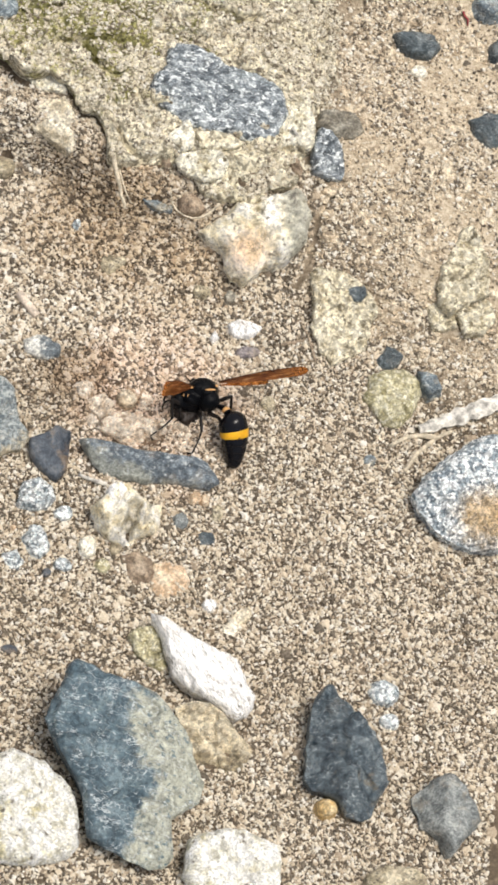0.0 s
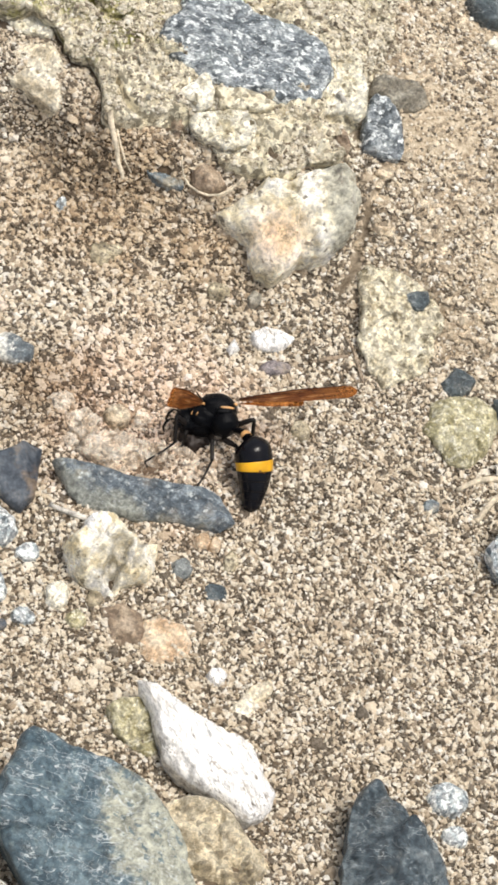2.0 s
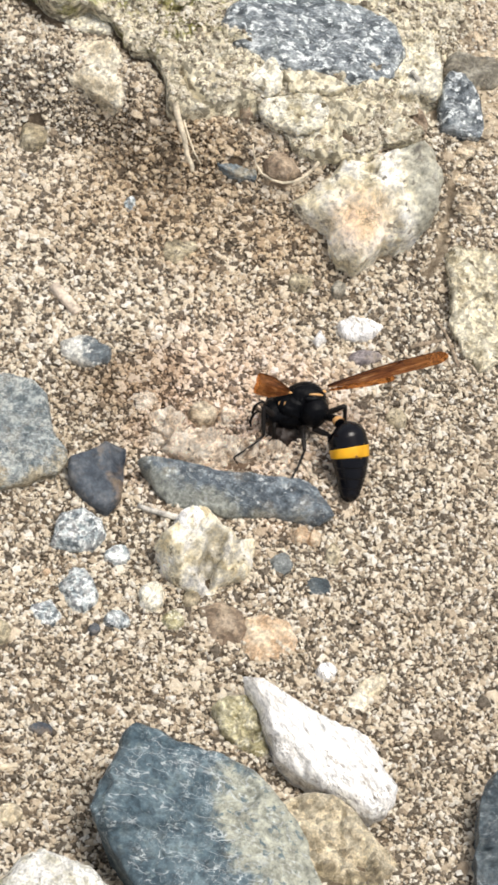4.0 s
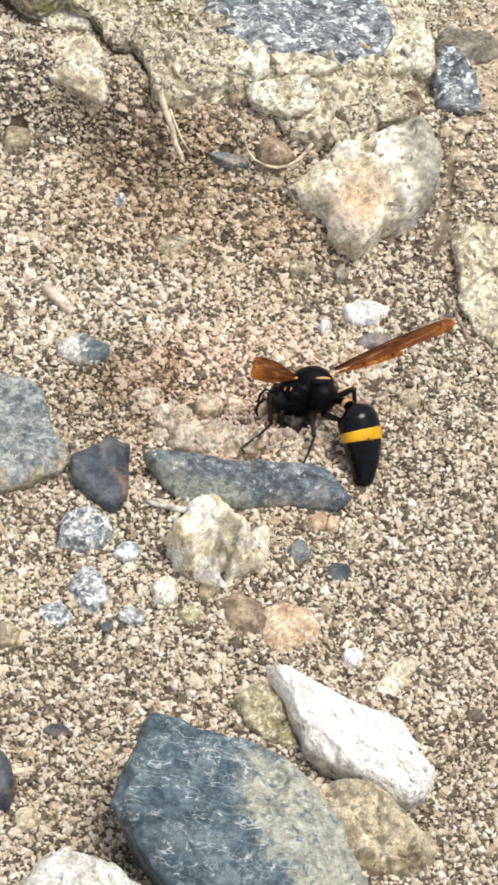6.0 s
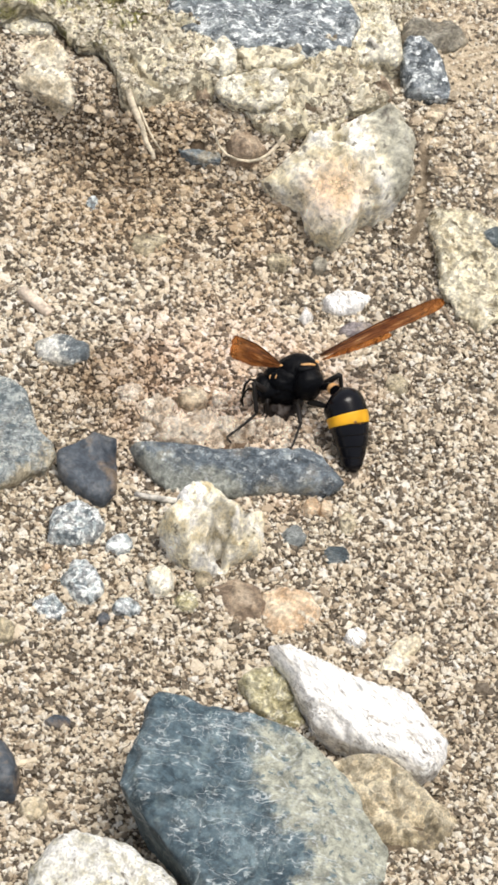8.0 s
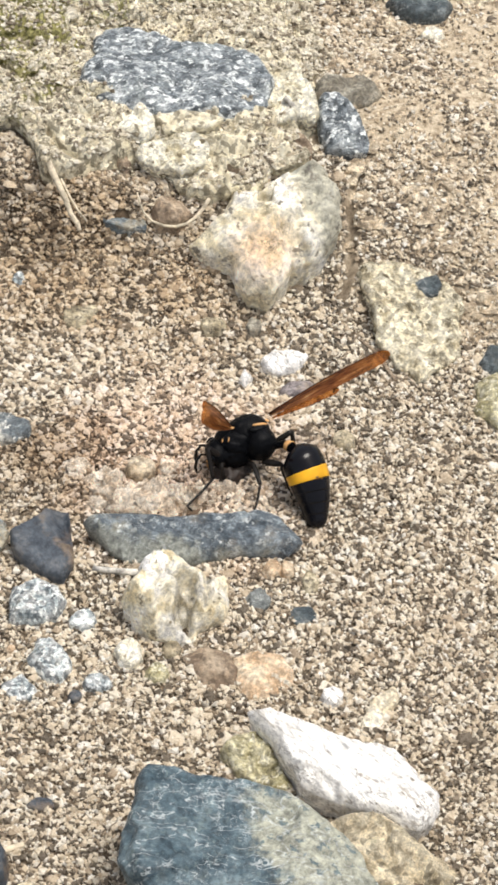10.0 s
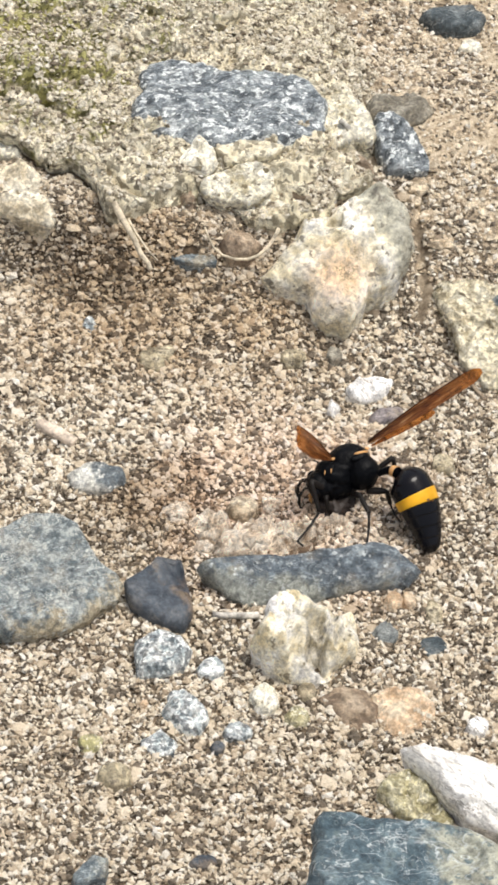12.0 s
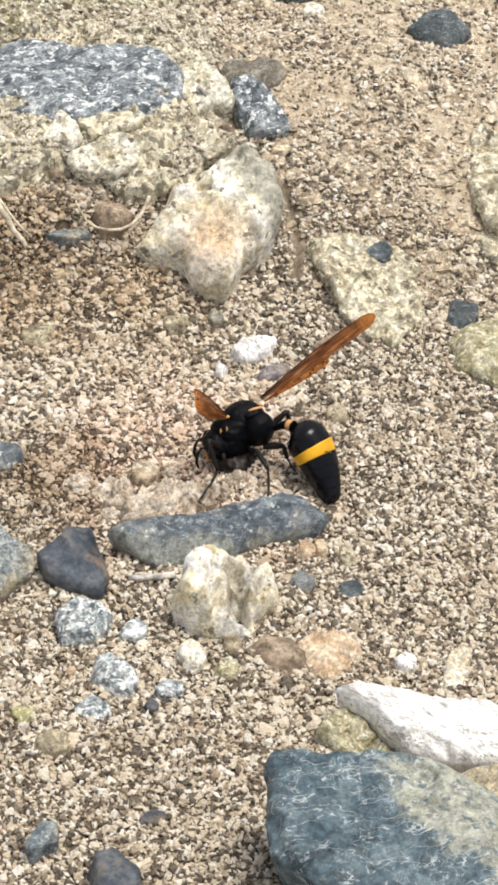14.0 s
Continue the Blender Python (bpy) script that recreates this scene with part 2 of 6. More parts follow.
CHALK = stone_mat("white_lichen_stone", (0.58, 0.555, 0.45), (0.83, 0.82, 0.765), (0.90, 0.895, 0.87), 480, patch=(0.55, 0.50, 0.30), patch_at=0.6, patch_dir=(-6.0, -8.0, 0.0), speck=(0.2, 0.18, 0.15), speck_amount=0.1, speck_scale=600, rough=0.85, relief=0.0005, dust=0.03, grainy=0.3)
TAN = stone_mat("tan_stone", (0.22, 0.185, 0.12), (0.38, 0.33, 0.225), (0.54, 0.485, 0.36), 340, speck=(0.14, 0.12, 0.09), speck_amount=0.18, rough=0.85, relief=0.0004)
OLIVE = stone_mat("olive_stone", (0.27, 0.24, 0.125), (0.46, 0.425, 0.27), (0.62, 0.585, 0.42), 520, patch=(0.40, 0.38, 0.18), patch_at=0.6, speck=(0.74, 0.71, 0.56), speck_amount=0.25, rough=0.9, relief=0.0005, dust=0.12)
GRANITE = stone_mat("blue_granite", (0.19, 0.235, 0.26), (0.40, 0.455, 0.48), (0.68, 0.71, 0.715), 620, speck=(0.72, 0.75, 0.75), speck_scale=1100, speck_amount=0.4, rough=0.75, dust=0.2, grainy=0.9)
GRANITE_BROWN = stone_mat("granite_with_rust", (0.11, 0.15, 0.185), (0.29, 0.345, 0.385), (0.58, 0.635, 0.66), 560, speck=(0.80, 0.83, 0.84), speck_scale=800, speck_amount=0.42, spot=((0.001, -0.006, 0.003), 0.0062, (0.47, 0.315, 0.14)), rough=0.75, dust=0.15, grainy=0.8)
HALF = stone_mat("pale_and_dark_stone", (0.46, 0.46, 0.42), (0.72, 0.715, 0.66), (0.84, 0.83, 0.78), 620, patch=(0.08, 0.11, 0.135), patch_at=0.53, patch_dir=(85.0, 20.0, 0.0), speck=(0.70, 0.71, 0.68), speck_scale=800, speck_amount=0.2, scratch=PALE_SCRATCH, rough=0.55, dust=0.1)
INSET = stone_mat("streaked_grey_stone", (0.06, 0.075, 0.088), (0.185, 0.215, 0.24), (0.42, 0.46, 0.485), 520, patch=(0.27, 0.31, 0.325), patch_at=0.56, speck=(0.72, 0.765, 0.78), speck_scale=900, speck_amount=0.3, rough=0.5, stretch=(0.85, 1.25, 1), dust=0.06, grainy=0.5)
GREY = stone_mat("plain_grey_stone", (0.14, 0.155, 0.155), (0.24, 0.26, 0.258), (0.38, 0.40, 0.385), 420, scratch=(0.45, 0.46, 0.44), rough=0.8, dust=0.3, grainy=0.3)
WHITE_MUD = stone_mat("whitish_cemented_mud", (0.66, 0.61, 0.47), (0.83, 0.795, 0.67), (0.90, 0.88, 0.80), 420, patch=(0.66, 0.58, 0.40), patch_at=0.66, speck=(0.30, 0.26, 0.18), speck_scale=520, speck_amount=0.14, rough=0.85, relief=0.0004, dust=0.12)
QUARTZ_STAIN = stone_mat("stained_quartz", (0.72, 0.64, 0.45), (0.90, 0.855, 0.72), (0.92, 0.905, 0.86), 200, patch=(0.46, 0.45, 0.37), patch_at=0.60, patch_dir=(42.0, 30.0, 0.0), spot=((-0.0018, -0.0050, 0.0015), 0.0027, (0.74, 0.44, 0.20)),
                         vein=(0.24, 0.20, 0.13), vein_scale=230, vein_width=0.06, vein_gate=0.5, speck=(0.25, 0.23, 0.19), speck_scale=420, speck_amount=0.12, rough=0.7, relief=0.0006, dust=0.06, grainy=0.22, grain_scale=1300)
YELLOW_STONE = stone_mat("yellow_stone", (0.44, 0.29, 0.12), (0.62, 0.44, 0.20), (0.75, 0.60, 0.36), 500, rough=0.5, dust=0.1)
# spot: the groove's brown mineral, darkened to paint in the shade of the hollow
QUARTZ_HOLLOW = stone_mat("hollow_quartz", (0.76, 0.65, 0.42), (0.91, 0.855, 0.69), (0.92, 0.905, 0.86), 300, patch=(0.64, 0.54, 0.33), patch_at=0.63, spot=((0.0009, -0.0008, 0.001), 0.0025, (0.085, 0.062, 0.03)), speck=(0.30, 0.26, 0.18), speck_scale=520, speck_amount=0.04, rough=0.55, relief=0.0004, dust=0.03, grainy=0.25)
ORANGE = stone_mat("orange_pebble_stone", (0.46, 0.315, 0.19), (0.68, 0.50, 0.335), (0.80, 0.68, 0.51), 380, speck=(0.8, 0.74, 0.62), speck_scale=500, speck_amount=0.15, rough=0.75, grainy=0.3)
BROWN = stone_mat("brown_stone", (0.18, 0.13, 0.09), (0.31, 0.235, 0.165), (0.46, 0.37, 0.275), 380, rough=0.75, grainy=0.3)
SLAB = stone_mat("pale_mudstone", (0.32, 0.275, 0.18), (0.615, 0.56, 0.415), (0.80, 0.75, 0.60), 480, vein=(0.2, 0.17, 0.11), vein_scale=130, vein_width=0.03, vein_gate=0.5, speck=(0.16, 0.135, 0.085), speck_scale=520, speck_amount=0.16, rough=0.9, relief=0.0005, dust=0.15, grainy=0.6, grain_scale=1500)
DRAB = stone_mat("drab_grey_brown_stone", (0.15, 0.135, 0.105), (0.25, 0.23, 0.185), (0.38, 0.36, 0.30), 420, rough=0.8, dust=0.4)
LILAC = stone_mat("lilac_chip_stone", (0.15, 0.13, 0.135), (0.24, 0.21, 0.215), (0.34, 0.31, 0.31), 400, rough=0.7)


def soil_mat(name, island, pink=True, stops=()):
    """Sand: cream, tan and dark grains; a rosy colour cast is painted in round the wasp."""
    m, n, l, b = mat_base(name)
    tc = n.new("ShaderNodeTexCoord")
    v = tc.outputs["Object"]
    if island:
        geo = n.new("ShaderNodeNewGeometry")
        fac = geo.outputs["Random Per Island"]
        col = ramp(n, l, fac, stops)
        t = tex(n, l, v, 1800, 4, 0.7)
        col = mix(n, l, 0.25, col, ramp(n, l, t.outputs["Fac"], [(0.35, (0.2, 0.16, 0.11)), (0.65, (0.7, 0.62, 0.5))]))
    else:
        t = tex(n, l, v, 700, 8, 0.75)
        # soil kept dark, so the gaps between grains read as shaded
        col = ramp(n, l, t.outputs["Fac"], [(0.3, (0.05, 0.036, 0.023)), (0.5, (0.13, 0.097, 0.064)), (0.7, (0.29, 0.228, 0.158))])
        pk = n.new("ShaderNodeVectorMath")
        pk.operation = "DISTANCE"
        l.new(v, pk.inputs[0])
        pk.inputs[1].default_value = (0.062, 0.078, 0.0)
        pn = tex(n, l, v, 75, 5, 0.65)
        ps = n.new("ShaderNodeMath")
        ps.operation = "MULTIPLY_ADD"
        l.new(pn.outputs["Fac"], ps.inputs[0])
        ps.inputs[1].default_value = 0.05
        l.new(pk.outputs["Value"], ps.inputs[2])
        packed = ramp(n, l, t.outputs["Fac"], [(0.34, (0.24, 0.18, 0.115)), (0.46, (0.53, 0.435, 0.31)), (0.56, (0.71, 0.615, 0.465)), (0.66, (0.84, 0.765, 0.62))])
        col = mix(n, l, ramp(n, l, ps.outputs[0], [(0.072, (0.9, 0.9, 0.9)), (0.094, B0)]), col, packed)
    broad = tex(n, l, v, 38, 3, 0.5)
    col = mix(n, l, 0.45, col, ramp(n, l, broad.outputs["Fac"], [(0.35, (0.90, 0.86, 0.81)), (0.65, (1.0, 0.985, 0.96))]), "MULTIPLY")
    if pink:
        # rosy cast, as from lens flare, painted into the colour round the wasp
        d = n.new("ShaderNodeVectorMath")
        d.operation = "DISTANCE"
        l.new(v, d.inputs[0])
        d.inputs[1].default_value = (-0.010, 0.001, -0.003)
        t2 = tex(n, l, v, 90, 3, 0.6)
        s = n.new("ShaderNodeMath")
        s.operation = "MULTIPLY_ADD"
        l.new(t2.outputs["Fac"], s.inputs[0])
        s.inputs[1].default_value = 0.03
        l.new(d.outputs["Value"], s.inputs[2])
        col = mix(n, l, ramp(n, l, s.outputs[0], [(0.021, (0.42, 0.42, 0.42)), (0.034, B0)]), col, mix(n, l, 1.0, col, (1.22, 0.93, 0.85), "MULTIPLY"))
        for place, near, far, tone in (((-0.0268, 0.0025, -0.004), 0.013, 0.020, (0.55, 0.44, 0.33)), ((-0.027, 0.036, 0.002), 0.018, 0.030, (0.80, 0.69, 0.56)), ((-0.008, 0.031, 0.0), 0.013, 0.022, (0.90, 0.82, 0.72))):
            d2 = n.new("ShaderNodeVectorMath")          # damp brown stains
            d2.operation = "DISTANCE"
            l.new(v, d2.inputs[0])
            d2.inputs[1].default_value = place
            s2 = n.new("ShaderNodeMath")
            s2.operation = "MULTIPLY_ADD"
            l.new(t2.outputs["Fac"], s2.inputs[0])
            s2.inputs[1].default_value = 0.02
            l.new(d2.outputs["Value"], s2.inputs[2])
            col = mix(n, l, ramp(n, l, s2.outputs[0], [(near, (0.75, 0.75, 0.75)), (far, B0)]), col, mix(n, l, 1.0, col, tone, "MULTIPLY"))
    l.new(col, b.inputs["Base Color"])
    b.inputs["Roughness"].default_value = 0.85
    f = tex(n, l, v, 2600, 6, 0.75)
    bump(n, l, b, f.outputs["Fac"], 0.0003)
    return m


SOIL = soil_mat("sandy_soil", False)
# darkest stops: brown grains that also paint the shaded gaps between grains
GRAIN = soil_mat("sand_grain", True, True, [(0.0, (0.04, 0.03, 0.021)), (0.23, (0.088, 0.066, 0.045)), (0.32, (0.45, 0.355, 0.25)), (0.52, (0.79, 0.68, 0.515)), (0.80, (0.95, 0.88, 0.74)), (1.0, (0.98, 0.96, 0.90))])


def crust_mat():
    m, n, l, b = mat_base("dried_mud")
    v = coords(n, l, False)
    t = tex(n, l, v, 420, 8, 0.75)
    col = ramp(n, l, t.outputs["Fac"], [(0.36, (0.34, 0.285, 0.19)), (0.46, (0.60, 0.545, 0.41)), (0.56, (0.76, 0.71, 0.565)), (0.66, (0.87, 0.835, 0.71))])
    t2 = tex(n, l, v, 60, 5, 0.6)
    col = mix(n, l, ramp(n, l, t2.outputs["Fac"], [(0.54, B0), (0.68, (0.5, 0.5, 0.5))]), col, (0.52, 0.47, 0.32))
    pit = tex(n, l, v, 760, 5, 0.7)
    col = mix(n, l, ramp(n, l, pit.outputs["Fac"], [(0.33, (0.7, 0.7, 0.7)), (0.41, B0)]), col, (0.25, 0.20, 0.13))
    t3 = tex(n, l, v, 170, 7, 0.75)
    d = n.new("ShaderNodeVectorMath")
    d.operation = "DISTANCE"
    l.new(v, d.inputs[0])
    d.inputs[1].default_value = (-0.042, 0.078, 0.008)
    s = n.new("ShaderNodeMath")
    s.operation = "MULTIPLY_ADD"
    l.new(d.outputs["Value"], s.inputs[0])
    s.inputs[1].default_value = -8.0
    l.new(t3.outputs["Fac"], s.inputs[2])
    col = mix(n, l, ramp(n, l, s.outputs[0], [(0.31, B0), (0.40, (0.9, 0.9, 0.9))]), col, (0.26, 0.25, 0.075))
    warp = tex(n, l, v, 900, 3, 0.6)
    cell = tex(n, l, mix(n, l, 0.0005, v, warp.outputs["Color"], "LINEAR_LIGHT"), 1400, kind="cells")
    col = mix(n, l, 0.7, col, ramp(n, l, cell.outputs["Color"], [(0.34, (0.30, 0.28, 0.24)), (0.44, (0.92, 0.92, 0.90)), (0.64, (1.5, 1.48, 1.42))]), "MULTIPLY")
    line = tex(n, l, mix(n, l, 0.010, v, t3.outputs["Color"], "LINEAR_LIGHT"), 150, kind="edge")
    col = mix(n, l, mix(n, l, 1.0, ramp(n, l, line.outputs["Distance"], [(0.0, W1), (0.035, B0)]), ramp(n, l, t2.outputs["Fac"], [(0.42, B0), (0.52, (0.8, 0.8, 0.8))]), "MULTIPLY"), col, (0.12, 0.095, 0.06))
    l.new(col, b.inputs["Base Color"])
    b.inputs["Roughness"].default_value = 0.9
    f = tex(n, l, v, 1500, 8, 0.8)
    bump(n, l, b, mix(n, l, 0.5, t.outputs["Fac"], f.outputs["Fac"]), 0.0007)
    return m


CRUST = crust_mat()
PALE_MUD = stone_mat("pale_cemented_mud", (0.46, 0.41, 0.28), (0.77, 0.73, 0.59), (0.88, 0.855, 0.75), 420, patch=(0.60, 0.55, 0.36), patch_at=0.62, vein=(0.22, 0.18, 0.11), vein_scale=240, vein_width=0.03, vein_gate=0.52, speck=(0.20, 0.165, 0.10), speck_scale=650, speck_amount=0.14, rough=0.9, relief=0.0006, dust=0.1, grainy=0.55, grain_scale=1700)
CRUST_GRAIN = soil_mat("crust_grain", True, False, [(0.0, (0.07, 0.055, 0.036)), (0.2, (0.17, 0.135, 0.09)), (0.29, (0.56, 0.495, 0.365)), (0.65, (0.81, 0.755, 0.61)), (1.0, (0.94, 0.915, 0.83))])
CRUMB = stone_mat("mud_crumb", (0.33, 0.285, 0.20), (0.545, 0.495, 0.385), (0.70, 0.665, 0.56), 500, rough=0.9, relief=0.0004, dust=0.15)
PACKED = stone_mat("packed_soil", (0.29, 0.225, 0.15), (0.55, 0.455, 0.33), (0.74, 0.65, 0.50), 500, rough=0.9, relief=0.0005, dust=0.2, grain_scale=1500)
CREAM = stone_mat("cream_stone", (0.42, 0.355, 0.245), (0.67, 0.60, 0.46), (0.82, 0.77, 0.64), 300, speck=(0.25, 0.21, 0.14), speck_scale=600, speck_amount=0.12, rough=0.8, relief=0.0004, dust=0.12)
CLAY = stone_mat("pink_moist_clay", (0.50, 0.385, 0.28), (0.91, 0.785, 0.635), (0.96, 0.89, 0.78), 620, rough=0.9, relief=0.0008, dust=0.02, grainy=0.4, grain_scale=1200)


def plain_mat(name, col, rough=0.5, var=0.25, scale=600, **kw):
    m, n, l, b = mat_base(name)
    v = coords(n, l)
    t = tex(n, l, v, scale, 5, 0.65)
    lo = tuple(c * (1 - var) for c in col)
    hi = tuple(min(1, c * (1 + var)) for c in col)
    l.new(ramp(n, l, t.outputs["Fac"], [(0.35, lo), (0.65, hi)]), b.inputs["Base Color"])
    b.inputs["Roughness"].default_value = rough
    bump(n, l, b, t.outputs["Fac"], kw.get("relief", 0.00005))
    return m


BARK = plain_mat("pale_bark", (0.62, 0.59, 0.53), 0.85, 0.6, 500, relief=0.0004)
TWIG = plain_mat("dry_twig", (0.56, 0.485, 0.365), 0.85, 0.45, 700, relief=0.0002)


# ---------------------------------------------------------------- mesh helpers (millimetres in, metres out)
def mesh_from(name, verts, faces, mat, smooth=True):
    me = bpy.data.meshes.new(name)
    v = np.asarray(verts, dtype=np.float32) * 0.001
    f = np.asarray(faces, dtype=np.int32)
    k = f.shape[1]
    me.vertices.add(len(v))
    me.vertices.foreach_set("co", v.ravel())
    me.loops.add(f.size)
    me.loops.foreach_set("vertex_index", f.ravel())
    me.polygons.add(len(f))
    me.polygons.foreach_set("loop_start", np.arange(0, f.size, k, dtype=np.int32))
    me.polygons.foreach_set("loop_total", np.full(len(f), k, dtype=np.int32))
    me.polygons.foreach_set("use_smooth", np.full(len(f), smooth))
    me.update(calc_edges=True)
    me.validate()
    me.materials.append(mat)
    return me


SPHERES = {}


def sphere_dirs(level):
    if level not in SPHERES:
        bm = bmesh.new()
        bmesh.ops.create_icosphere(bm, subdivisions=level, radius=1)
        v = np.array([p.co[:] for p in bm.verts])
        f = np.array([[q.index for q in p.verts] for p in bm.faces])
        bm.free()
        SPHERES[level] = (v / np.linalg.norm(v, axis=1)[:, None], f)
    return SPHERES[level]


STONES = []      # x, y, radius in mm: where no sand lies


def rock_shape(sides, h, lean=(0, 0), slope=None, edge=14, rough=0.11, chips=6, level=4, seed=1):
    """A stone bounded by planes: sides gives each one's direction in degrees and distance (or two half widths and a turn);
    the top lies at h and leans by lean (x, y); edge sharpens the corners; chips are random small facets."""
    rng = np.random.default_rng(seed)
    slope = slope if slope is not None else (15 if len(sides) == 3 else 6)
    d, f = sphere_dirs(level if len(sides) > 3 else max(level, 4))
    if len(sides) == 3:
        a, b, turn = sides
        az = np.radians(np.arange(0, 360, 40) + rng.uniform(0, 40))
        dist = np.hypot(a * np.cos(az - radians(turn)), b * np.sin(az - radians(turn))) * rng.uniform(0.9, 1.06, 9)
    else:
        az = np.radians([s[0] for s in sides])
        dist = np.array([s[1] for s in sides])
    rad = float(dist.mean())
    planes = []
    for a, r in zip(az, dist):
        s = radians(slope + rng.uniform(-7, 7))
        planes.append((np.array([math.cos(a) * math.cos(s), math.sin(a) * math.cos(s), math.sin(s)]), r * 1.03 * math.cos(s) + h * 0.25 * math.sin(s)))
    top = np.array([lean[0], lean[1], 1.0])
    planes.append((top / np.linalg.norm(top), h / np.linalg.norm(top)))
    planes.append((np.array([0, 0, -1.0]), 0.35 * h + 1.0))
    for _ in range(chips):
        a = rng.uniform(0, 2 * math.pi)
        tilt = rng.uniform(0.25, 1.1)
        n = np.array([math.cos(a) * math.cos(tilt), math.sin(a) * math.cos(tilt), math.sin(tilt)])
        reach = min(o / max(math.cos(a - q) * 1.0, 0.05) for q, o in zip(az, dist) if math.cos(a - q) > 0.05)
        planes.append((n, (reach * n[0] * math.cos(a) + reach * n[1] * math.sin(a)) * 0.99 + h * n[2] * rng.uniform(0.84, 1.02)))
    q = np.zeros(len(d))
    for n, o in planes:
        q = np.maximum(q, 0) + (np.clip(d @ n, 0, None) / max(o, 0.2)) ** edge
    r = q ** (-1.0 / edge)
    p = d * r[:, None]
    u = p / rad * 1.7 + rng.uniform(0, 60, 3)
    r = r * (1 + rough * 1.0 * fbm3(u, 3) + rough * 0.75 * fbm3(u * 4.7, 3) - rough * 0.5 * np.clip(0.25 - np.abs(fbm3(u * 2.1 + 9, 2)), 0, 1) + (rough * 0.45 * fbm3(u * 14 + 3, 2) if level > 4 else 0))
    return d * r[:, None], f


def rock(name, label, category, mat, x, y, sides, h, dz=0.0, top_at=None, group="", **shape):
    """A stone at x, y, bedded in the soil, or with its top at a given height."""
    p, f = rock_shape(sides, h, **shape)
    ob = new(name, mesh_from(name, p, f, mat))
    foot = gz(x, y) + dz if top_at is None else top_at - h
    ob.location = (x * 0.001, y * 0.001, foot * 0.001)
    tagged(ob, label, category, group)
    STONES.append((x, y, float(np.median(np.hypot(p[:, 0], p[:, 1])[np.abs(p[:, 2]) < 0.3 * h])) * 0.85))
    return ob


def broken(x, y, rng, size, tilt):
    """Surface broken into small planes: each cell leans its own way, with steps between."""
    spread = max(np.ptp(x), np.ptp(y))
    n = int(min(160, max(5, (spread / size) ** 2)))
    sx, sy = rng.uniform(x.min(), x.max(), n), rng.uniform(y.min(), y.max(), n)
    ax, ay, az = rng.normal(0, tilt, n), rng.normal(0, tilt, n), rng.normal(0, tilt * size * 0.35, n)
    wx, wy = x + (vnoise(x / size * 2.1 + 3, y / size * 2.1) - 0.5) * size * 0.6, y + (vnoise(x / size * 2.1, y / size * 2.1 + 17) - 0.5) * size * 0.6
    top, weight = 0, 0
    for i in range(n):
        d2 = ((wx - sx[i]) ** 2 + (wy - sy[i]) ** 2) / size ** 2
        w = np.exp(-d2 * 34.0) + 1e-30
        top, weight = top + w * (ax[i] * (x - sx[i]) + ay[i] * (y - sy[i]) + az[i]), weight + w
    return top / weight


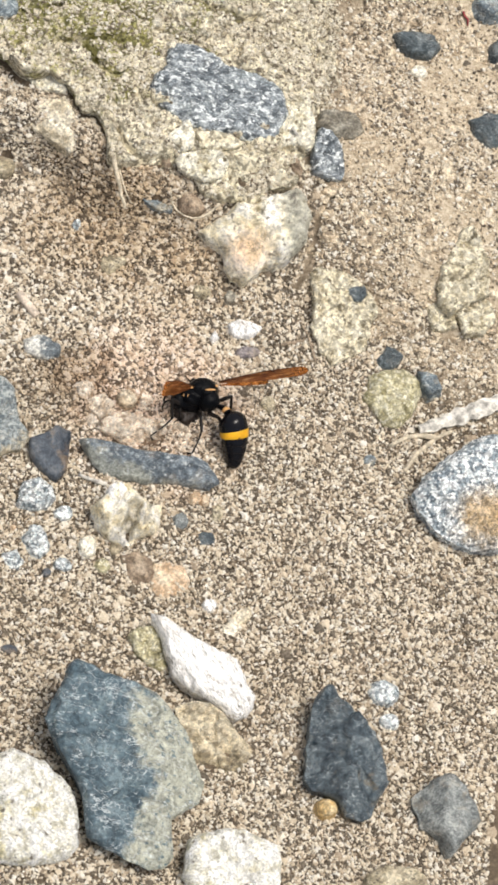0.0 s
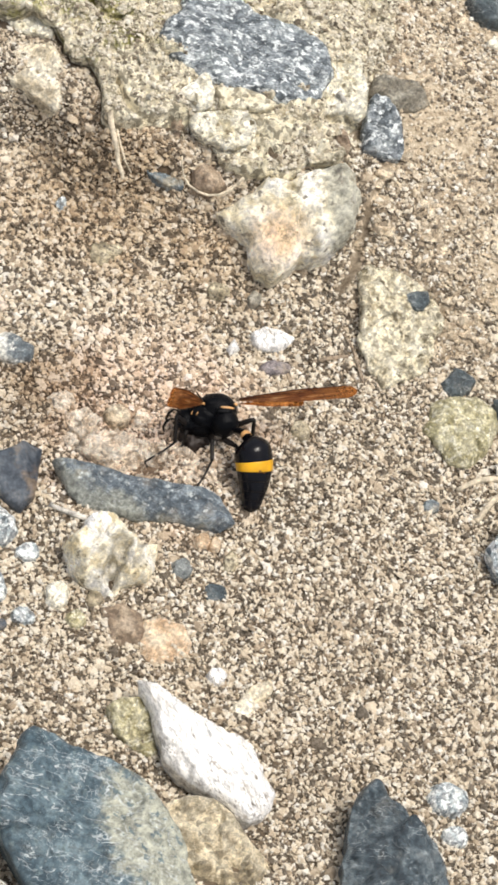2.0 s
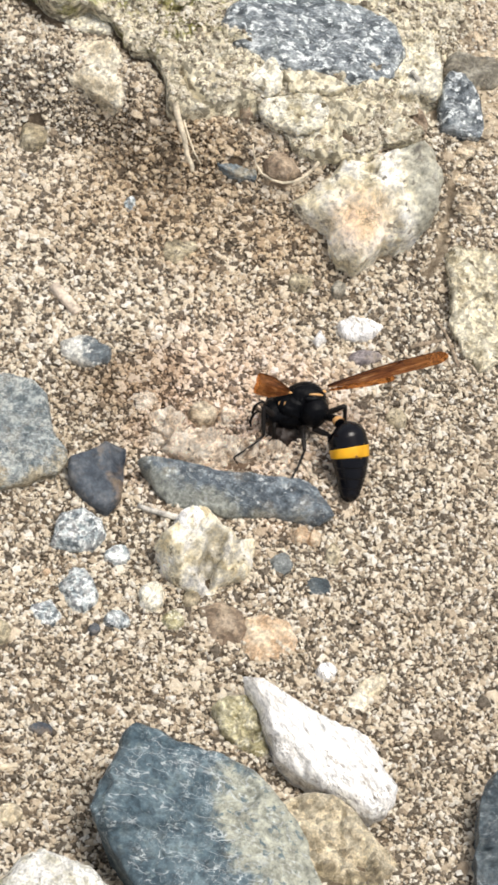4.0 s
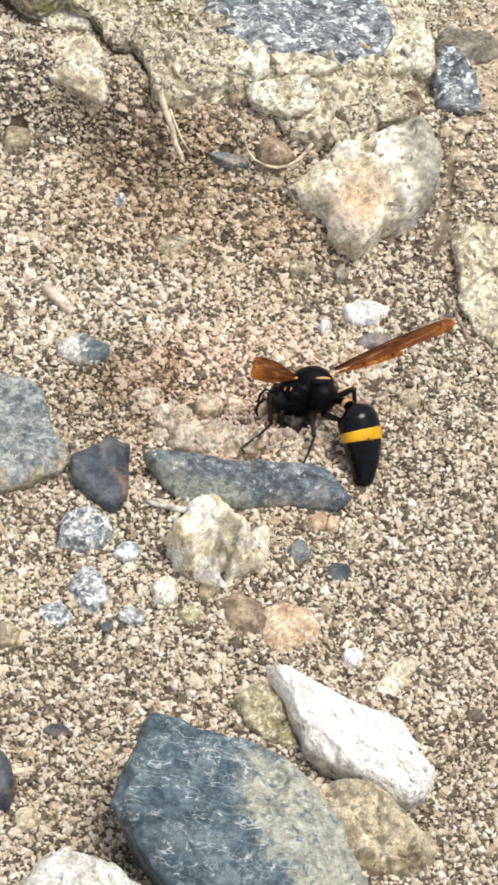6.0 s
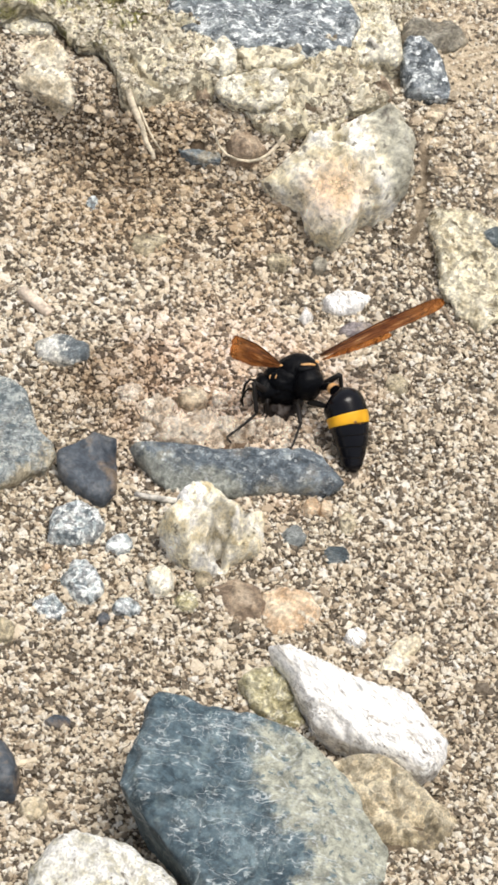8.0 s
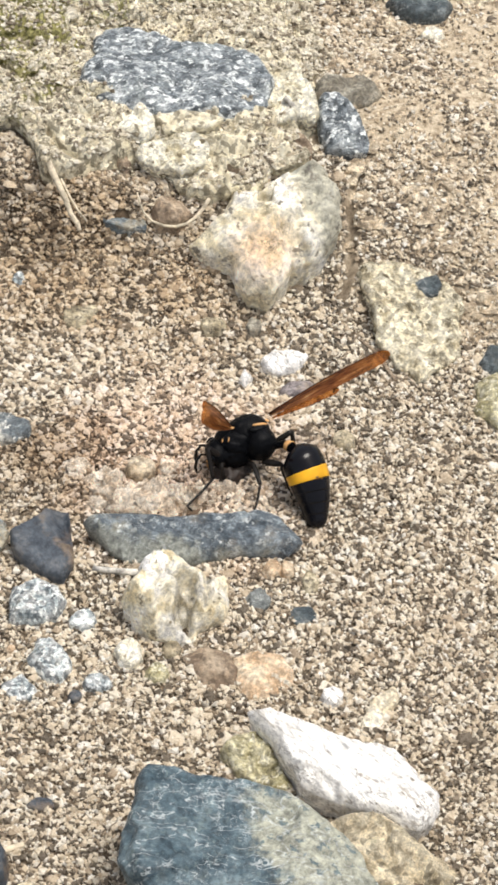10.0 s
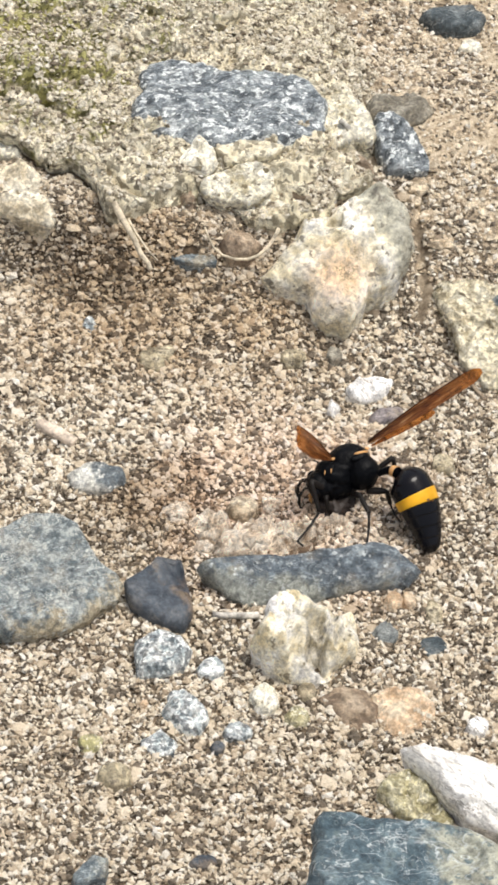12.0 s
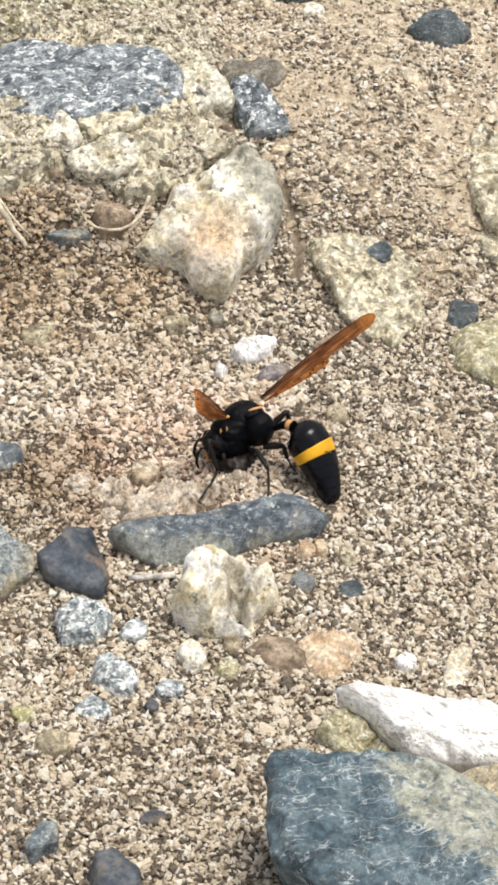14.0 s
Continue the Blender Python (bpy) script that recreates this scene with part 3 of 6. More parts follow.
def bedded(name, label, category, mat, x, y, rim, edge, top, lean=(0, 0), bevel=2.0, facets=(), crag=0.0, cells=3.0, rough=0.12, grooves=(), ragged=0.3, undercut=0.12, group="", kind="", seed=1):
    """A stone bedded in the soil. rim: direction in degrees and reach in mm of its corners; edge and top: heights of the rim and of the
    middle; lean: rise of the whole per mm; facets fall away: direction, where from, slope; crag: how steeply its broken
    planes lean; grooves: two ends, width, depth."""
    rng = np.random.default_rng(seed + 500)
    corner = np.array([(r * math.cos(radians(a)), r * math.sin(radians(a))) for a, r in rim])
    length = float(np.hypot(*(np.roll(corner, -1, 0) - corner).T).sum())
    n = int(np.clip(length / 0.3, 60, 330))
    ang = np.arange(n) * 2 * math.pi / n
    reach = np.full(n, 1e9)
    for (x0, y0), (x1, y1) in zip(corner, np.roll(corner, -1, 0)):
        dx, dy = x1 - x0, y1 - y0
        den = np.cos(ang) * dy - np.sin(ang) * dx
        t = (x0 * dy - y0 * dx) / np.where(np.abs(den) < 1e-9, 1e-9, den)
        u = ((t * np.cos(ang) - x0) * dx + (t * np.sin(ang) - y0) * dy) / max(dx * dx + dy * dy, 1e-9)
        ok = (t > 0) & (u > -0.001) & (u < 1.001)
        reach = np.where(ok, np.minimum(reach, t), reach)
    off = seed * 3.7
    ex, ey = reach * np.cos(ang) + off, reach * np.sin(ang)
    reach = reach + ragged * ((vnoise(ex / 1.9, ey / 1.9) - 0.5) * 1.6 + (vnoise(ex / 0.7, ey / 0.7) - 0.5) * 0.9)
    inner = 1 - (1 - np.linspace(0.02, 1, int(np.clip(length / 2.4, 12, 42)))) ** 1.25
    px = (inner[:, None] * (reach * np.cos(ang))[None]).ravel()
    py = (inner[:, None] * (reach * np.sin(ang))[None]).ravel()
    dist = np.maximum(-poly_distance(px, py, [(r * math.cos(a), r * math.sin(a)) for a, r in zip(ang, reach)]), 0)
    plane = np.full(px.shape, top - edge) + (vnoise(px / 5 + off, py / 5) - 0.5) * rough * 6
    for a, start, slope in facets:
        fall = (px * math.cos(radians(a)) + py * math.sin(radians(a)) - start) * slope
        plane = np.minimum(plane, top - edge - fall + (vnoise(px / 2 + off, py / 2) - 0.5) * rough * 3)
    if crag:
        plane = plane + broken(px, py, rng, cells, crag) + broken(px, py, rng, cells * 0.4, crag * 0.7)
    k = np.clip(dist / bevel, 0, 1)
    z = np.maximum(plane, -1.0) * (0.3 * k + 0.7 * (1 - (1 - k) ** 3))
    z = z + rough * (0.35 + 0.65 * k) * ((vnoise(px / 1.4 + off, py / 1.4) - 0.5) * 2.4 + (vnoise(px / 0.6 + off, py / 0.6) - 0.5) * 1.6)
    for x0, y0, x1, y1, width, depth in grooves:
        d = path_distance(px + (vnoise(px / 1.1, py / 1.1 + 4) - 0.5) * width, py, [(x0, y0), (x1, y1)])
        z = z - depth * np.exp(-(d / width) ** 4)
    z = z + lean[0] * px + lean[1] * py
    rows = [np.c_[px, py, z]]
    rimx, rimy, rimz = px[-n:], py[-n:], z[-n:]
    deep = min(gz(x + cx, y + cy) for cx, cy in corner) - 1.5 - edge
    for step in (0.12, 0.3, 0.55, 1.0):
        pull = 1 - undercut * step + rough * 0.25 * (vnoise(rimx / 1.3 + off, rimy / 1.3 + step * 9) - 0.5)
        rows.append(np.c_[rimx * pull, rimy * pull, rimz + (np.minimum(deep, rimz - 0.5) - rimz) * step])
    v = np.concatenate(rows)
    m = len(v) // n
    i, j = np.meshgrid(np.arange(m - 1), np.arange(n), indexing="ij")
    a, b = (i * n + j).ravel(), (i * n + (j + 1) % n).ravel()
    f = np.c_[a, a + n, b + n, b]
    cap = len(v)
    v = np.concatenate([v, [[0, 0, v[:n, 2].mean()]]])
    q = np.arange(n)
    f = np.concatenate([f, np.c_[np.full(n, cap), q, (q + 1) % n, np.full(n, cap)]])
    me = bpy.data.meshes.new(name)
    me.from_pydata((v * 0.001).tolist(), [], [tuple(dict.fromkeys(c)) for c in f.tolist()])
    me.polygons.foreach_set("use_smooth", [True] * len(me.polygons))
    me.materials.append(mat)
    ob = new(name, me)
    ob.location = (x * 0.001, y * 0.001, edge * 0.001)
    tagged(ob, label, category, group, kind)
    STONES.append((x, y, float(reach.min()) * 0.9))
    return ob


def tube(points, radii, sides=8):
    """Vertices and faces of a tapered round stem along points (mm)."""
    P = [Vector(p) for p in points]
    verts, faces = [], []
    for i, p in enumerate(P):
        t = (P[min(i + 1, len(P) - 1)] - P[max(i - 1, 0)]).normalized()
        u = t.orthogonal().normalized() if abs(t.z) > 0.95 else t.cross(Vector((0, 0, 1))).normalized()
        w = t.cross(u)
        for k in range(sides):
            a = 2 * math.pi * k / sides
            verts.append(p + (u * math.cos(a) + w * math.sin(a)) * radii[i])
    for i in range(len(P) - 1):
        for k in range(sides):
            a, b = i * sides + k, i * sides + (k + 1) % sides
            faces.append((a, b, b + sides, a + sides))
    for i, base in ((0, 0), (1, (len(P) - 1) * sides)):
        c = len(verts)
        verts.append(P[0] if i == 0 else P[-1])
        for k in range(sides):
            a, b = base + k, base + (k + 1) % sides
            faces.append((c, b, a, a) if i == 0 else (c, a, b, b))
    return verts, faces


def tube_mesh(name, points, radii, mat, sides=8):
    v, f = tube(points, radii, sides)
    me = bpy.data.meshes.new(name)
    me.from_pydata([tuple(c * 0.001 for c in p) for p in v], [], [tuple(dict.fromkeys(q)) for q in f])
    me.polygons.foreach_set("use_smooth", [True] * len(me.polygons))
    me.materials.append(mat)
    return me


# ---------------------------------------------------------------- ground
def axis(lo, hi, step):
    mid = np.arange(lo, hi + step, step)
    out = step * 1.35 ** np.arange(1, 42)
    far = np.cumsum(out)
    far = far[far < 3e6]
    return np.concatenate([(lo - far)[::-1], mid, hi + far])


def build_ground():
    xs, ys = axis(-75, 80, 0.7), axis(-105, 120, 0.7)
    gx, gy = np.meshgrid(xs, ys, indexing="ij")
    z = ground_height(gx.ravel(), gy.ravel())
    v = np.c_[gx.ravel(), gy.ravel(), z]
    ny = len(ys)
    i, j = np.meshgrid(np.arange(len(xs) - 1), np.arange(ny - 1), indexing="ij")
    a = (i * ny + j).ravel()
    ob = new("ground", mesh_from("ground", v, np.c_[a, a + ny, a + ny + 1, a + 1], SOIL))
    tagged(ob, "light brown sandy soil scattered with grit and stones", "ground", kind="structure")


build_ground()

# ---------------------------------------------------------------- mud crust
CRUST_EDGE = [(-95, 58), (-60, 56), (-51, 53.8), (-45, 53.4), (-42, 52), (-38.5, 49.6), (-35.3, 47.2), (-33.2, 45), (-31.3, 42.8), (-28.5, 42.4), (-24, 43.2), (-19, 44), (-15, 44.6), (-10, 45.6), (-3, 47.5), (3, 49.5), (7, 53), (9, 59), (8, 66), (10, 78), (8, 95), (0, 125), (-95, 125)]


CRUST_CRACKS = [[(-29, 87.5), (-25, 83.5), (-20, 81.3), (-13.6, 81.3), (-9.3, 83.6)], [(-46, 64), (-40.4, 65.8), (-35.7, 67.6), (-30.3, 68.9), (-26.2, 71.3)], [(-12, 52), (-8.6, 53.2), (-4.3, 57.3), (1, 56.6), (5, 57.2)],
                [(-7.8, 53.3), (-4.2, 56.3), (0.2, 57.3), (4.0, 57.0), (7.2, 57.6)],
                [(-29.3, 58.6), (-27.5, 56.3), (-24.8, 55.8), (-22.9, 56.5), (-19.9, 55.5)],
                [(-30.3, 48.7), (-27.1, 45.4), (-23.4, 43.9), (-21.1, 45.7)],
                [(-41.1, 64.7), (-37.3, 61.2), (-34.2, 60.2), (-30.4, 61.5)],
                [(-25.8, 84.2), (-21.9, 82.5), (-18.7, 81.4), (-14.7, 82.2)]]


def crust_distance(x, y):
    return poly_distance(x, y, CRUST_EDGE) + (vnoise(x / 5, y / 5 + 40) - 0.5) * 3.2 + (vnoise(x / 1.7 + 11, y / 1.7) - 0.5) * 1.4


def crust_rise(x, y):
    """How far the crust stands over the soil, in mm; and its distance from the edge."""
    dist = crust_distance(x, y)
    soft = 1.3 + 3.2 * np.clip((x + 27) / 10, 0, 1)
    rise = ease(-dist / soft)
    rise = 0.45 * rise + 0.55 * ease((rise * 4 + 1.2 * (vnoise(x / 3.1 + 7, y / 3.1) - 0.5)) % 1.0 * 1.6 - 0.3) * 0.25 + 0.55 * np.floor(rise * 4 + 1.2 * (vnoise(x / 3.1 + 7, y / 3.1) - 0.5)) / 4
    rise = np.clip(rise, 0, 1) * (dist < 0)
    plate = vnoise(x / 13 + 8, y / 9 + 5) * 4
    step = np.floor(plate) + ease((plate % 1.0) * 6)
    lumps = (step - 2) * 0.9 + (vnoise(x / 4, y / 4) - 0.5) * 1.8 + (vnoise(x / 1.9, y / 1.9) - 0.5) * 1.3 + (vnoise(x / 0.8, y / 0.8) - 0.5) * 0.8
    lumps = lumps - 1.4 * bump2(x, y, -14, 63, 12, 9)
    crack = np.abs(vnoise(x / 8 + 31, y / 8) - 0.5) + 0.012
    for line in CRUST_CRACKS:
        crack = np.minimum(crack, np.abs(path_distance(x, y, line) + (vnoise(x / 2.4, y / 2.4 + 3) - 0.5) * 1.2) / 28)
    level = 10.2 - 1.8 * ease((x + 6) / 12) - 0.05 * np.clip(y - 70, 0, 60)
    top = level - ground_height(x, y)
    top = np.minimum(top, 16) * (1 - 0.75 * ease((x + 2) / 11)) + lumps - 4.6 * np.clip(1 - crack / 0.03, 0, 1)
    return np.maximum(top, 0.4) * rise, rise, dist


def build_crust():
    xs, ys = np.arange(-88, 20, 0.33), np.arange(35, 122, 0.33)
    gx, gy = np.meshgrid(xs, ys, indexing="ij")
    x, y = gx.ravel(), gy.ravel()
    up, rise, dist = crust_rise(x, y)
    z = ground_height(x, y) + np.where(dist < 0, up, 0) - 1.5 * (1 - rise)
    # the ledge hangs over: its foot lies further in than its rim
    under = np.clip(1 - rise, 0, 1) * (dist < 1.2) * np.clip((-28 - x) / 5, 0, 1) * 2.0
    v = np.c_[x + under * 0.3, y + under, z]
    ny = len(ys)
    i, j = np.meshgrid(np.arange(len(xs) - 1), np.arange(ny - 1), indexing="ij")
    a = (i * ny + j).ravel()
    f = np.c_[a, a + ny, a + ny + 1, a + 1]
    f = f[dist[f].min(axis=1) < 1.2]
    used, inv = np.unique(f, return_inverse=True)
    ob = new("mud_crust", mesh_from("mud_crust", v[used], inv.reshape(f.shape), CRUST))
    tagged(ob, "raised crust of pale dried mud with moss and embedded grit", "mud crust", kind="structure")


build_crust()

# ---------------------------------------------------------------- stones
bedded("slate_stone", "large blue-grey slate stone with pale veins", "stone", SLATE_LICHEN, -1.8, -73.7, ((14, 12.1), (31, 11.6), (49, 11.9), (64, 12.4), (77, 13.2), (91, 13.7), (102, 14.5), (115, 15.6), (122, 17.7), (128, 19.5), (134, 19.1), (141, 17.1), (153, 16.1), (166, 15.2), (173, 13.4), (184, 11.0), (207, 9.2), (227, 9.0), (236, 9.6), (247, 11.6), (257, 14.6), (271, 15.5), (285, 17.0), (295, 18.9), (304, 19.1), (310, 17.9), (314, 15.3), (322, 12.4), (333, 13.2), (344, 14.4), (356, 14.0)), 16.2, 17.7, bevel=0.9, lean=(0.02, 0.0), facets=((20, 7, 0.35), (300, 12, 0.4)), crag=0.09, cells=7, rough=0.09, undercut=0.3, seed=101)
bedded("white_stone", "long white stone with fine dark cracks", "stone", MARBLE, 9.3, -50.4, ((14, 6.4), (36, 6.1), (96, 4.8), (129, 7.9), (139, 11.9), (147, 14.3), (151, 12.2), (157, 9.6), (177, 7.3), (203, 6.1), (243, 4.8), (277, 5.4), (299, 7.1), (304, 8.9), (313, 10.6), (322, 11.1), (333, 10.8), (344, 10.0), (355, 7.9)), 6.2, 8.0, bevel=0.9, lean=(0.03, -0.06), facets=((55, 1.5, 0.7), (235, 2.5, 0.35)), crag=0.13, cells=3, rough=0.13, seed=102)
bedded("tan_stone", "dull olive-tan stone half buried beside the slate", "stone", TAN_HALF, 13.5, -63.7, ((1, 7.8), (20, 6.4), (49, 5.3), (87, 6.2), (109, 8.0), (133, 8.8), (152, 9.3), (170, 7.0), (206, 5.6), (245, 6.4), (270, 8.0), (297, 7.0), (315, 8.1), (340, 8.5)), 6.6, 7.8, lean=(-0.14, 0.02), bevel=1.0, facets=((250, -1, 0.35), (350, 4, 0.5)), crag=0.26, cells=2.4, rough=0.3, seed=103)
bedded("olive_stone", "small olive stone beside the white stone", "stone", OLIVE, -1.2, -48.2, ((64, 3.1), (94, 4.1), (130, 4.2), (165, 4.4), (224, 2.7), (281, 3.3), (308, 5.2), (327, 5.1), (350, 2.9)), 3.8, 4.6, lean=(0.0, 0.08), bevel=0.6, crag=0.26, cells=2, rough=0.2, seed=104)
bedded("pale_stone", "rough whitish stone with yellow lichen", "stone", CHALK, -15.7, -86.2, ((2, 8.8), (27, 8.6), (45, 8.6), (62, 8.4), (80, 8.9), (99, 9.6), (115, 10.8), (128, 10.8), (152, 9.6), (190, 8.5), (232, 9.6), (258, 9.7), (280, 9.1), (314, 9.9), (328, 10.5), (344, 10.2)), 15.5, 18.0, bevel=1.9, crag=0.16, cells=3, rough=0.3, seed=105)
bedded("pale_stone", "rough whitish stone partly buried in sand", "stone", CHALK, 19.8, -86.2, ((19, 8.5), (38, 9.1), (60, 7.1), (86, 6.8), (115, 6.5), (150, 7.9), (163, 8.5), (204, 8.5), (228, 9.4), (273, 6.2), (342, 9.3)), 15.5, 17.4, bevel=1.6, facets=((20, 4, 0.4),), crag=0.14, cells=3, rough=0.22, seed=106)
bedded("slate_stone", "dark pointed slate stone standing in sand", "stone", SLATE_POINT, 35.9, -60.2, ((26, 7.1), (52, 7.5), (76, 7.3), (93, 9.1), (105, 10.4), (110, 13.0), (115, 13.5), (122, 12.5), (133, 10.5), (160, 7.3), (202, 7.1), (226, 8.5), (238, 8.7), (255, 7.9), (273, 8.5), (281, 10.9), (296, 11.6), (304, 11.5), (320, 9.6), (342, 8.8), (358, 7.6)), 9.0, 11.8, bevel=0.7, lean=(0.02, -0.05), facets=((195, 0.5, 0.5), (20, 4, 0.5), (290, 6, 0.45)), crag=0.2, cells=4.5, rough=0.08, seed=107)
rock("yellow_pebble", "tiny round yellow pebble beside the dark slate", "pebble", YELLOW_STONE, 34.6, -70.0, (1.9, 1.8, -141), 2.03, seed=108, edge=7, dz=1.2)
bedded("grey_stone", "smooth mid-grey stone with a ridge", "stone", GREY, 55.9, -64.4, ((3, 6.3), (28, 5.5), (68, 6.0), (90, 6.8), (103, 7.0), (122, 6.5), (170, 6.4), (189, 6.0), (226, 5.5), (266, 5.6), (278, 8.4), (285, 8.3)), 7.0, 10.8, bevel=1.2, facets=((185, 1.2, 1.0), (15, 0.5, 0.3)), crag=0.06, cells=4, rough=0.08, seed=109)
rock("pale_stone", "pale grey-brown stone at the sand edge", "stone", TAN, 48.8, -81.3, ((182, 5.6), (285, 3.5), (10, 5.6), (87, 4.1), (121, 4.1)), 4, seed=110, edge=18)
bedded("granite_stone", "grey granite stone with a rust-brown patch", "stone", GRANITE_BROWN, 53.9, 0.5, ((29, 11.4), (57, 14.4), (82, 13.5), (96, 12.0), (113, 11.0), (153, 10.0), (180, 12.0), (197, 14.1), (209, 13.6), (226, 12.6), (240, 12.4), (257, 12.0), (273, 11.6), (300, 11.6), (338, 12.6)), 0.5, 4.2, bevel=1.9, lean=(0, 0.05), facets=((235, 5, 0.5), (140, 6, 0.4)), crag=0.12, cells=5, rough=0.16, undercut=0.06, seed=111)
rock("granite_pebble", "small speckled granite pebble near the dark slate", "pebble", GRANITE, 42.0, -44.0, (2.8, 2.6, 50), 1.87, seed=112, group="granite pebbles by the dark slate")
rock("granite_pebble", "tiny speckled granite pebble half buried in sand", "pebble", GRANITE, 43.8, -49.5, (1.9, 1.6, -153), 1.25, seed=113, group="granite pebbles by the dark slate")
bedded("olive_stone", "rounded yellow-olive stone bedded in sand", "stone", OLIVE, 33.8, 17.0, ((24, 5.7), (56, 6.7), (84, 6.5), (122, 5.5), (154, 6.0), (185, 5.4), (203, 6.1), (238, 5.5), (262, 6.5), (287, 6.8), (311, 5.8), (349, 5.0)), -3.2, -1.4, bevel=1.9, crag=0.12, cells=2.6, rough=0.22, seed=114)
bedded("blue_pebble", "small blue stone against the olive stone", "pebble", SLATE_DARK, 31.6, 24.6, ((28, 3.0), (76, 2.5), (114, 2.7), (201, 2.9), (235, 3.0), (279, 2.3), (334, 2.5)), -3.4, -2.4, lean=(0, 0.2), bevel=0.5, crag=0.14, cells=1.6, rough=0.1, ragged=0.2, seed=115)
rock("blue_pebble", "thin blue stone wedged beside the olive stone", "pebble", SLATE, 40.1, 21.0, ((199, 1.8), (228, 1.7), (309, 2.3), (32, 2.1), (82, 2.1)), 3.2, seed=116, edge=80, chips=8)
bedded("mudstone_slab", "flat pale olive mudstone slab", "stone", SLAB, 20.4, 30.0, ((6, 6.8), (27, 7.6), (53, 7.6), (89, 8.0), (113, 8.7), (129, 10.0), (142, 10.2), (160, 6.4), (192, 6.0), (228, 7.0), (253, 8.7), (273, 9.9), (290, 8.5), (320, 8.5), (343, 6.7)), -1.7, -0.9, lean=(-0.05, 0.2), bevel=0.35, crag=0.12, cells=2.6, rough=0.14, ragged=0.6, seed=117, group="mudstone slabs")
bedded("blue_pebble", "small flat dark blue stone set in the mudstone slab", "pebble", SLATE_DARK, 22.5, 34.8, ((8, 1.9), (58, 2.1), (117, 1.6), (174, 2.1), (208, 1.8), (263, 1.8), (308, 1.8)), -0.2, 0.3, lean=(0, 0.2), bevel=0.4, crag=0.1, cells=1.2, rough=0.06, ragged=0.15, seed=118)
bedded("mudstone_slab", "flat cracked beige mudstone slab", "stone", SLAB, 41.7, 44.3, ((6, 5.1), (52, 5.7), (79, 7.9), (94, 10.3), (112, 8.1), (132, 5.4), (182, 4.6), (221, 6.0), (244, 8.3), (266, 9.1), (301, 6.2), (333, 6.7)), 2.6, 3.7, bevel=0.6, lean=(-0.02, 0.2), crag=0.08, cells=3, rough=0.13, ragged=0.5, seed=119, group="mudstone slabs")
bedded("mudstone_chip", "small beige mudstone piece beside the cracked slab", "stone", SLAB, 39.6, 35.7, ((42, 2.8), (105, 3.5), (172, 3.6), (254, 3.2), (297, 3.0), (341, 3.8)), -1.3, -0.3, bevel=0.5, lean=(0, 0.2), crag=0.1, cells=2, rough=0.14, ragged=0.4, seed=120)
bedded("dark_stone", "flat dark blue-grey stone in brown soil", "stone", SLATE_DARK, 23.4, 93.2, ((12, 5.1), (46, 4.4), (121, 3.3), (171, 5.3), (209, 4.3), (252, 3.7), (326, 4.1)), 1.2, 3.0, bevel=0.9, crag=0.08, cells=4, rough=0.1, seed=121)
bedded("dark_stone", "dark grey banded stone in brown soil", "stone", SLATE_DARK, 41.1, 76.5, ((58, 5.1), (119, 3.9), (169, 5.1), (225, 4.5), (278, 4.6), (348, 4.9)), 4.0, 6.0, bevel=0.9, crag=0.1, cells=3, rough=0.1, seed=122)
rock("white_pebble", "small cream pebble on brown soil", "pebble", WHITE_MUD, 24.8, 86.9, (1.9, 1.5, -146), 1.3, seed=123)
bedded("brown_stone", "grey-brown stone set in the soil", "stone", DRAB, 10.9, 66.5, ((1, 5.1), (50, 4.3), (111, 3.5), (161, 4.6), (203, 5.2), (252, 3.6), (323, 4.2)), 6.2, 7.8, bevel=1.4, crag=0.14, cells=3, rough=0.2, seed=124)
bedded("grey_stone", "small grey streaked stone at the crust edge", "stone", INSET, 10.0, 58.3, ((1, 3.5), (60, 3.6), (89, 4.4), (118, 5.6), (130, 5.0), (158, 3.6), (199, 3.2), (243, 4.5), (282, 4.2), (318, 5.5)), 6.6, 8.0, lean=(0.0, 0.3), bevel=0.6, facets=((0, 1.2, 0.5),), crag=0.28, cells=1.8, rough=0.16, ragged=0.3, seed=125)
bedded("quartz_stone", "cream quartz stone with an orange stain", "stone", QUARTZ_STAIN, 1.2, 39.2, ((3, 9.0), (32, 9.8), (52, 11.0), (65, 10.3), (77, 8.3), (103, 6.7), (125, 5.7), (140, 7.0), (165, 7.7), (181, 9.6), (191, 12.0), (203, 9.9), (218, 7.8), (235, 8.9), (250, 9.7), (267, 9.3), (279, 8.1), (293, 6.0), (319, 7.2), (339, 7.6)), 3.7, 7.0, lean=(0.1, 0.3), bevel=1.5, facets=((215, 5.0, 0.3), (285, 5.5, 0.25), (20, 6, 0.3)), crag=0.2, cells=2.4, rough=0.24, ragged=0.5, seed=126)
bedded("grey_stone", "large streaked grey stone set in the mud crust", "stone", INSET, -13.6, 62.4, ((3, 13.8), (19, 13.2), (34, 11.7), (50, 9.6), (82, 7.2), (111, 9.7), (126, 11.7), (137, 13.3), (148, 13.5), (161, 12.0), (177, 12.9), (192, 13.8), (206, 12.7), (220, 10.9), (240, 9.4), (266, 9.0), (298, 9.0), (319, 11.6), (334, 14.3), (348, 13.6)), 9.4, 11.0, bevel=1.0, crag=0.1, cells=4, rough=0.14, ragged=0.6, seed=127)
